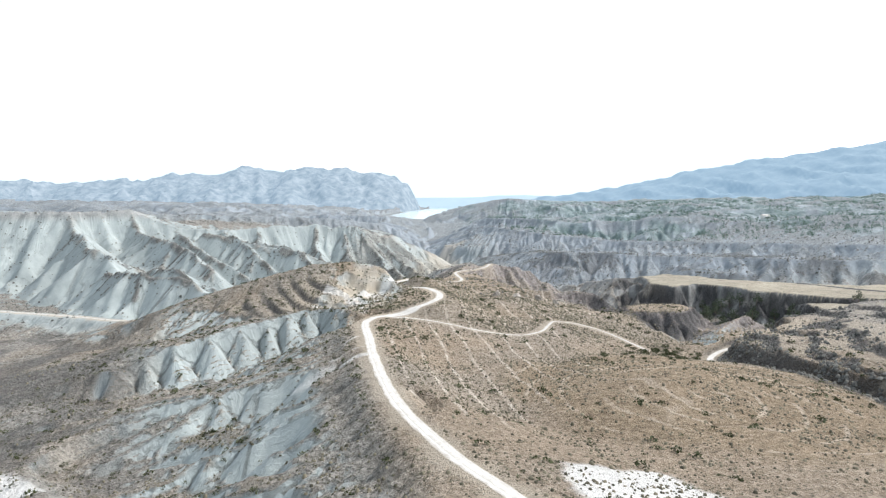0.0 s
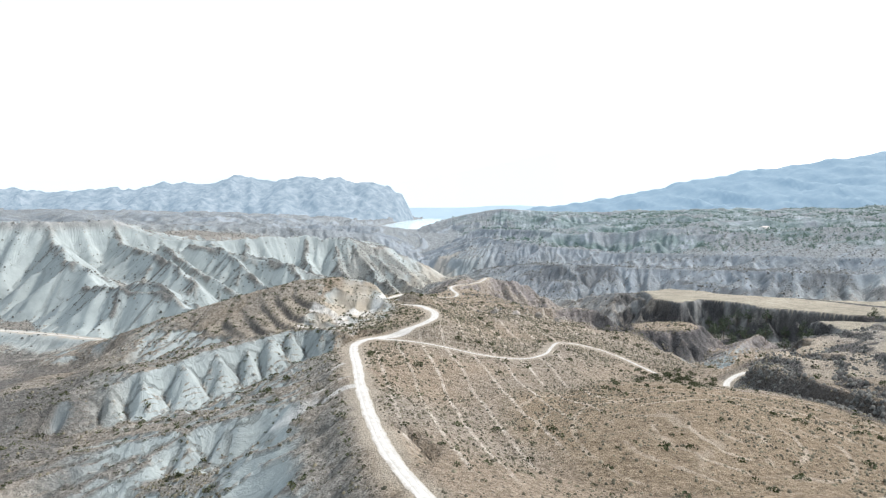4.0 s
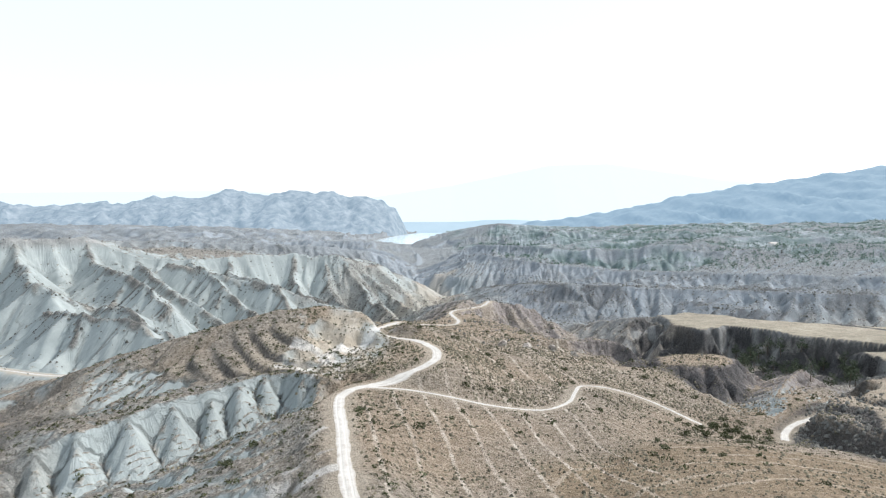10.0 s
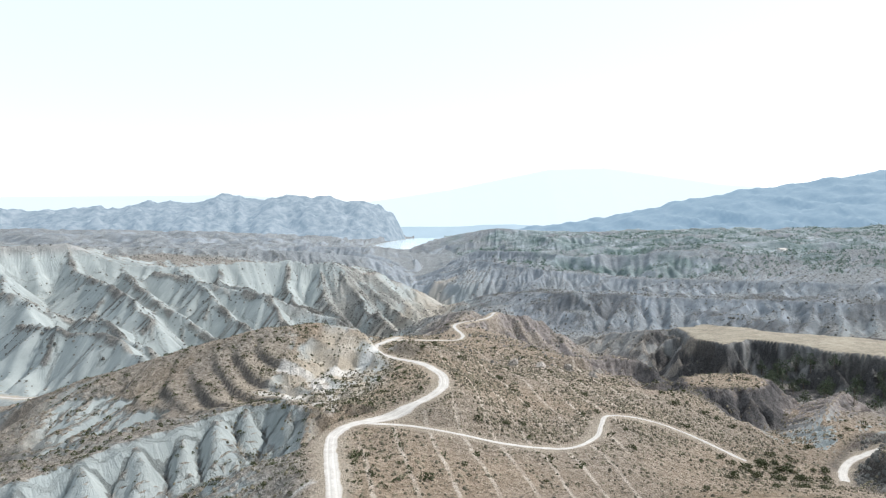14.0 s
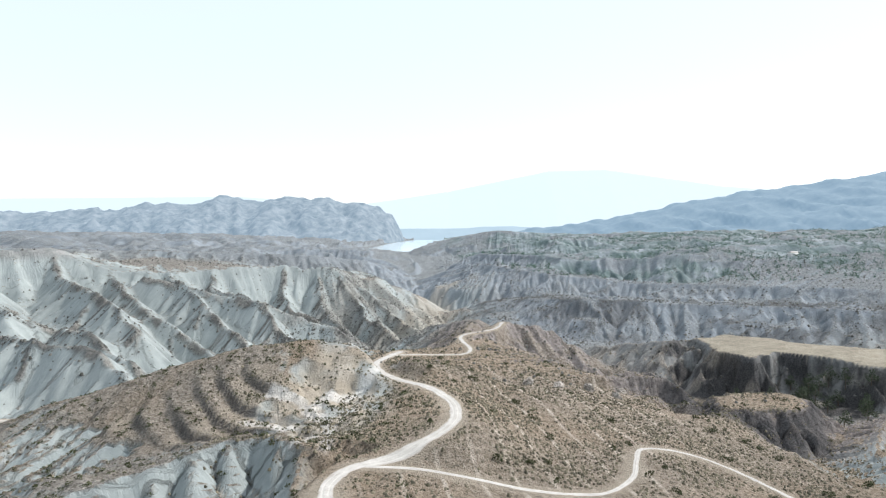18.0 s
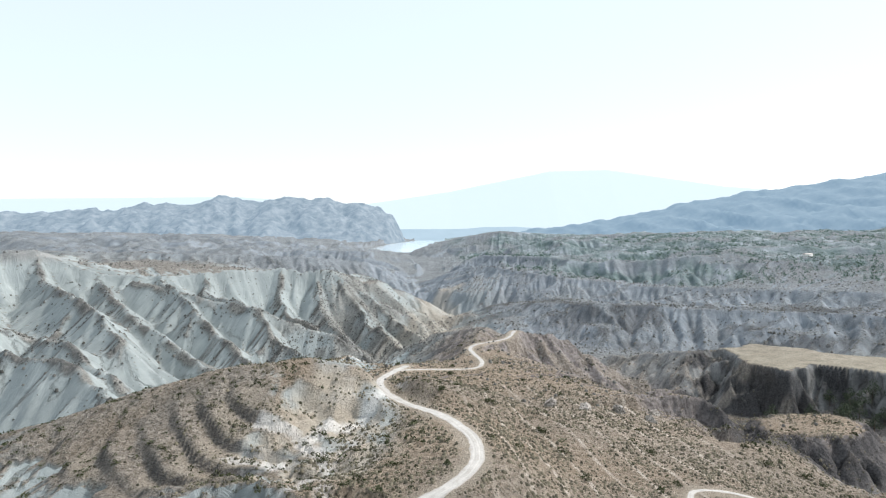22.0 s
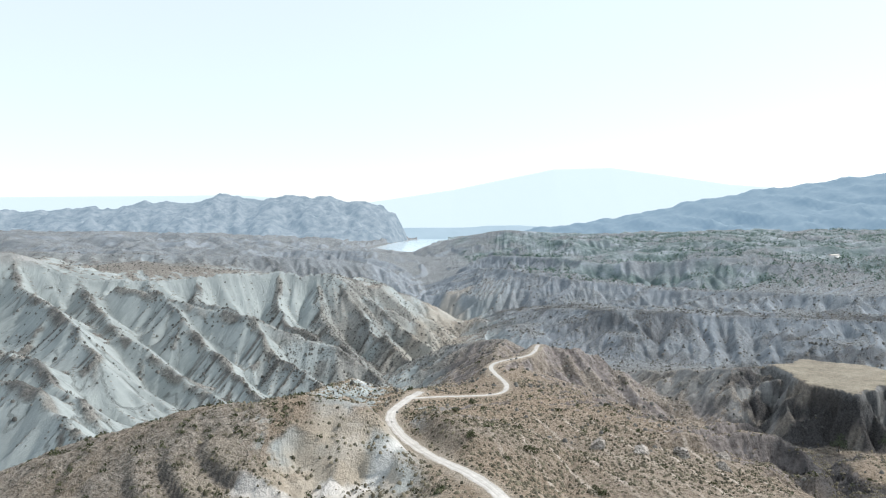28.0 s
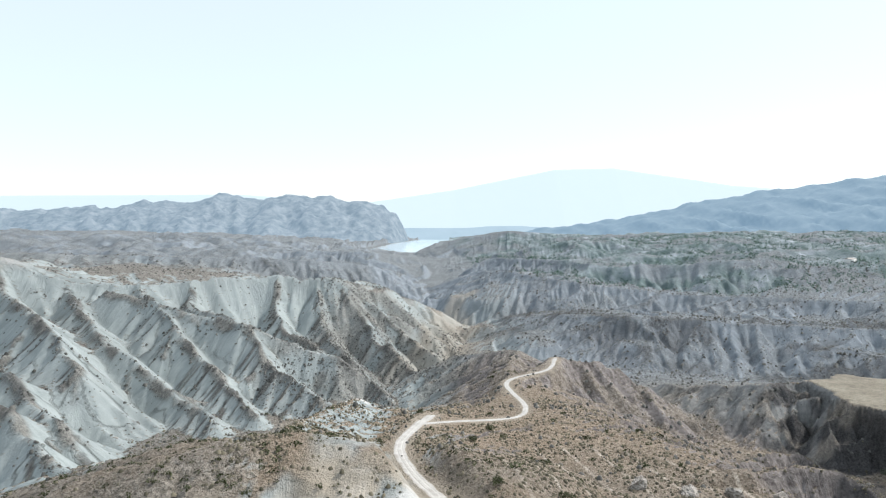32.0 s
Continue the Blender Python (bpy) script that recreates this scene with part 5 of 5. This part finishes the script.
on = (lookup(np.maximum(CREST, 0.7 * COOL), cx, cy) > 0.25 + 0.2 * rng.standard_normal(len(cx))) & (fbm(cx, cy, 11, 3, 73) > -0.05 + 0.2 * rng.standard_normal(len(cx))) & (lookup(M1 + M2, cx, cy) < 0.3)
crest_scrub = np.column_stack([cx, cy, 0.3 + 0.75 * rng.random(len(cx)) ** 2.5])[on]
scatter("scrub", np.vstack([spots(14000, -420, 460, 380, 900, 0.5, 1.3, 0.75, 30, 71), spots(9000, -110, -10, 470, 720, 0.3, 0.8, 1.4, 20, 74), spots(5000, -10, 460, 540, 900, 0.5, 1.4, 0.7, 26, 76, 0.15), crest_scrub]), DARK_SCRUB, "dark scrub on the crests of the badlands", 2, DOMES)
scatter("shrubs", np.vstack([spots(4200, -150, 170, 70, 480, 0.5, 1.5, 0.7, 22, 72, 0.1, 4.2), spots(5200, -130, -8, 85, 340, 0.35, 1.0, 0.9, 16, 75, 0.0, 4.2)]), BUSH_MAT, "scattered olive-green shrubs among dry grass", 3, TUFTS)
STEP_W = np.clip(smooth(inside(XX, YY, EAST_STEPS), -12, -4), 0, 1)
sx, sy = rng.uniform(100, 240, 22000), rng.uniform(145, 290, 22000)
on = (lookup(STEP_W, sx, sy) > 0.4) & ((lookup(RISE_EAST, sx, sy) > 0.2) | (lookup(M3, sx, sy) < 0.5) | (rng.random(len(sx)) < 0.12)) & (fbm(sx, sy, 9, 3, 86) > -0.1 + 0.25 * rng.standard_normal(len(sx))) & (lookup(ROAD_D, sx, sy) > 3)
scatter("shrubs", np.column_stack([sx, sy, 0.3 + 0.7 * rng.random(len(sx)) ** 2])[on], DARK_SCRUB, "dark grey-green shrubs covering the stepped banks", 6, DOMES)
pines = []
for _ in range(4):
    tv = tuft_template(rs, 16, 1.5)
    pines.append((tv, np.arange(len(tv)).reshape(-1, 3)))
wx, wy = rng.uniform(20, 1500, 34000), rng.uniform(760, 1900, 34000)
ok = (wy + 0.25 * (wx - 200) > 800) & (wx > 60 - 0.1 * (wy - 900)) & (fbm(wx, wy, 70, 4, 64) > -0.1 + 0.2 * rng.standard_normal(len(wx))) & (lookup(STEEP, wx, wy) < 0.6)
scatter("woodland", np.column_stack([wx, wy, rng.uniform(1.3, 2.9, len(wx))])[ok], PINE_MAT, "open dark green pine woodland on the far plateau", 5, pines, 0.0, 1.2)


# ---- single trees, bushes, rocks and the farmhouse ----
def part(name, verts, faces, mat, parent, label="", smooth_shade=False):
    ob = new(name, set_mesh(name, np.asarray(verts, float), np.asarray(faces), mat, smooth_shade))
    ob.parent = parent
    return tagged(ob, label)


def tube(points, radii, sides=6):
    """A tapered limb through points; triangles."""
    v, f = [], []
    for p, r in zip(points, radii):
        for k in range(sides):
            a = 2 * math.pi * k / sides
            v.append((p[0] + r * math.cos(a), p[1] + r * math.sin(a), p[2]))
    for i in range(len(points) - 1):
        for k in range(sides):
            a, b = i * sides + k, i * sides + (k + 1) % sides
            f += [(a, b, b + sides), (a, b + sides, a + sides)]
    return v, f


def leaf_cloud(rng, centres, per, size):
    """Small leaf clumps around given centres (x, y, z, radius)."""
    v = []
    for cx, cy, cz, r in centres:
        for _ in range(per):
            a, h, q = rng.uniform(0, 2 * math.pi), rng.uniform(-1, 1), rng.uniform(0.35, 1.0) ** 0.5
            w = math.sqrt(1 - h * h)
            c = (cx + r * q * w * math.cos(a), cy + r * q * w * math.sin(a), cz + 0.75 * r * q * h)
            for _ in range(3):
                v.append([c[i] + rng.uniform(-1, 1) * size for i in range(3)])
    return np.array(v), np.arange(len(v)).reshape(-1, 3)


def tree(seed, height, spread):
    rng = random.Random(seed)
    e = new("tree")
    bend = (rng.uniform(-0.4, 0.4), rng.uniform(-0.4, 0.4))
    pts = [(bend[0] * u * u, bend[1] * u * u, u * height * 0.75 - 0.4) for u in (0, 0.3, 0.6, 1.0)]
    v, f = tube(pts, (0.22, 0.17, 0.12, 0.05))
    part("trunk", v, f, BARK_MAT, e)
    heads = []
    for k in range(7):
        a, u = 2.4 * k + rng.uniform(-0.4, 0.4), rng.uniform(0.35, 0.85)
        o = (bend[0] * u * u, bend[1] * u * u, u * height * 0.75 - 0.4)
        r = spread * rng.uniform(0.45, 0.8) * (1.25 - 0.6 * u)
        tip = (o[0] + r * math.cos(a), o[1] + r * math.sin(a), o[2] + height * rng.uniform(0.08, 0.2))
        v, f = tube([o, tip], (0.08, 0.03), 5)
        part("limb", v, f, BARK_MAT, e)
        heads.append((*tip, spread * rng.uniform(0.42, 0.62)))
    heads.append((bend[0], bend[1], height * 0.88, spread * 0.5))
    v, f = leaf_cloud(rng, heads, 85, 0.34)
    part("crown", v, f, DARK_PINE, e)
    return e


def land(x, y):
    return float(land_z([x], [y])[0])


DARK_PINE = plant_material("deep_green_needles", (0.03, 0.04, 0.025), (0.095, 0.115, 0.068))
TREES = [tree(900 + k, h, r) for k, (h, r) in enumerate(((10.5, 3.3), (8.5, 3.0), (7.0, 2.7)))]
TREE_AT = [(190, 363), (186, 353), (168, 392), (174, 397), (160, 386), (181, 390), (152, 390), (165, 402), (205, 370), (150, 324), (163, 332),
           (188, 382), (196, 377), (142, 398), (128, 404), (146, 372), (171, 378), (176, 384), (240, 362), (226, 366),
           (156, 400), (159, 394), (163, 407), (167, 414), (171, 405), (153, 396), (158, 413), (165, 422), (172, 420), (150, 343), (190, 368), (146, 351), (183, 352), (192, 364)]
TREE_AT = [p for p in TREE_AT if float(lookup(M1 + M2, np.array([p[0]]), np.array([p[1]]))[0]) < 0.3]
for k, (x, y) in enumerate(TREE_AT):
    src = TREES[k % 3]
    m = pose(x, y, land(x, y), 0, 0, 73 * k)
    ob = src if k < 3 else copy_thing(src, m)
    if k < 3:
        src.matrix_basis = m
    tagged(ob, "dark green pine with an uneven crown at the ravine edge" if k % 3 else "tall dark pine above the shaded ravine", "tree", "trees along the ravine")


def bush_mesh(seed):
    rng = random.Random(seed)
    heads = [(rng.uniform(-0.6, 0.6), rng.uniform(-0.6, 0.6), rng.uniform(0.35, 0.75), rng.uniform(0.45, 0.7)) for _ in range(6)]
    v, f = leaf_cloud(rng, heads, 42, 0.16)
    return set_mesh("bush", v, f, BUSH_MAT, False)


BUSHES = [bush_mesh(950 + k) for k in range(4)]
rb = random.Random(31)
for k in range(96):
    if k < 40:
        x, y = rb.gauss(86, 8), rb.gauss(252, 6)
    elif k < 66:
        x, y = rb.uniform(40, 120), rb.uniform(200, 300)
    else:
        x, y = rb.uniform(-60, 30), rb.uniform(170, 400)
    if float(lookup(ROAD_D, np.array([x]), np.array([y]))[0]) < 3.5:
        continue
    b = new("bush", BUSHES[k % 4])
    size = rb.uniform(0.9, 1.9)
    b.matrix_basis = pose(x, y, land(x, y) - 0.15, 0, 0, 50 * k) @ Matrix.Diagonal((size, size, size * rb.uniform(0.7, 1.0), 1))
    tagged(b, "rounded olive-green bush on dry ground" if k >= 40 else "dense green bush beside the end of the track", "bush", "bushes on the field")


ROCK_MAT = simple_ground("weathered_tan_rock", (0.2, 0.178, 0.152), (0.47, 0.43, 0.375), 0.8, 0.5)


def boulder(seed, x, y, sx, sy, sz, label):
    """A craggy outcrop: a ball cut by many flat breaks, with cracks between its blocks."""
    rng = random.Random(40 + seed)
    cuts = [(Vector((rng.gauss(0, 1), rng.gauss(0, 1), rng.gauss(0.2, 0.8))).normalized(), rng.uniform(0.5, 0.85)) for _ in range(16)]
    bm = bmesh.new()
    bmesh.ops.create_icosphere(bm, subdivisions=4, radius=1.0)
    for v in bm.verts:
        for n, far in cuts:
            over = v.co.dot(n) - far
            if over > 0:
                v.co -= n * over
        crack = abs(noise.noise(v.co * 2.6 + Vector((seed, 0, 0))))
        v.co *= 1 - 0.3 * max(0.0, 0.14 - crack) / 0.14 + noise.noise(v.co * 9.0 + Vector((0, 0, seed))) * 0.07
    me = bpy.data.meshes.new("boulder")
    bm.to_mesh(me)
    bm.free()
    me.materials.append(ROCK_MAT)
    ob = new("boulder", me)
    ob.matrix_basis = pose(x, y, land(x, y) + 0.05 * sz, 0, 0, 40 * seed) @ Matrix.Diagonal((sx, sy, sz, 1))
    tagged(ob, label, "rock", "rocks at the field's end")


boulder(1, 24.6, 333.6, 2.6, 2.2, 2.6, "tan craggy boulder standing in dry grass")
boulder(2, 34.6, 330.7, 3.6, 2.4, 2.6, "broad tan rock outcrop with dark cracks")
boulder(3, 45.5, 333.2, 3.8, 2.2, 2.4, "long grey-tan rock outcrop at the field edge")
boulder(4, 53.5, 326, 2.6, 2.0, 2.0, "small grey-tan boulder at the field edge")
boulder(5, 58, 337, 3.4, 2.4, 2.4, "weathered rock hump above the ravine edge")

PLASTER = simple_ground("white_plaster", (0.66, 0.65, 0.62), (0.78, 0.77, 0.74), 1.5, 0.02)
TILE = simple_ground("pale_clay_roof", (0.48, 0.44, 0.39), (0.62, 0.58, 0.52), 2.0, 0.03)
DARK = simple_ground("dark_glass_and_wood", (0.03, 0.03, 0.03), (0.06, 0.055, 0.05), 3.0, 0.01)
BOX = [(0, 3, 2, 1), (4, 5, 6, 7), (0, 1, 5, 4), (1, 2, 6, 5), (2, 3, 7, 6), (3, 0, 4, 7)]


def box_pts(x0, x1, y0, y1, z0, z1):
    return [(x0, y0, z0), (x1, y0, z0), (x1, y1, z0), (x0, y1, z0), (x0, y0, z1), (x1, y0, z1), (x1, y1, z1), (x0, y1, z1)]


def farmhouse(x, y, turn):
    e = new("farmhouse")
    e.matrix_basis = pose(x, y, land(x, y), 0, 0, turn)
    part("wall", box_pts(-6, 6, -3.5, 3.5, -2.0, 3.6), BOX, PLASTER, e)
    part("roof", [(-6.4, -3.9, 3.5), (6.4, -3.9, 3.5), (6.4, 0, 5.0), (-6.4, 0, 5.0), (6.4, 3.9, 3.5), (-6.4, 3.9, 3.5)],
         [(0, 1, 2, 3), (3, 2, 4, 5), (0, 5, 4, 1)], TILE, e, "low pale clay tile roof")
    for wx in (-3.8, 0.2, 3.9):
        part("window", box_pts(wx - 0.5, wx + 0.5, -3.56, -3.4, 1.1, 2.3), BOX, DARK, e)
    part("door", box_pts(-2.2, -1.2, -3.56, -3.4, 0.0, 2.1), BOX, DARK, e)
    tagged(e, "small white plastered farmhouse among pines", "house")


farmhouse(415, 905, 25)
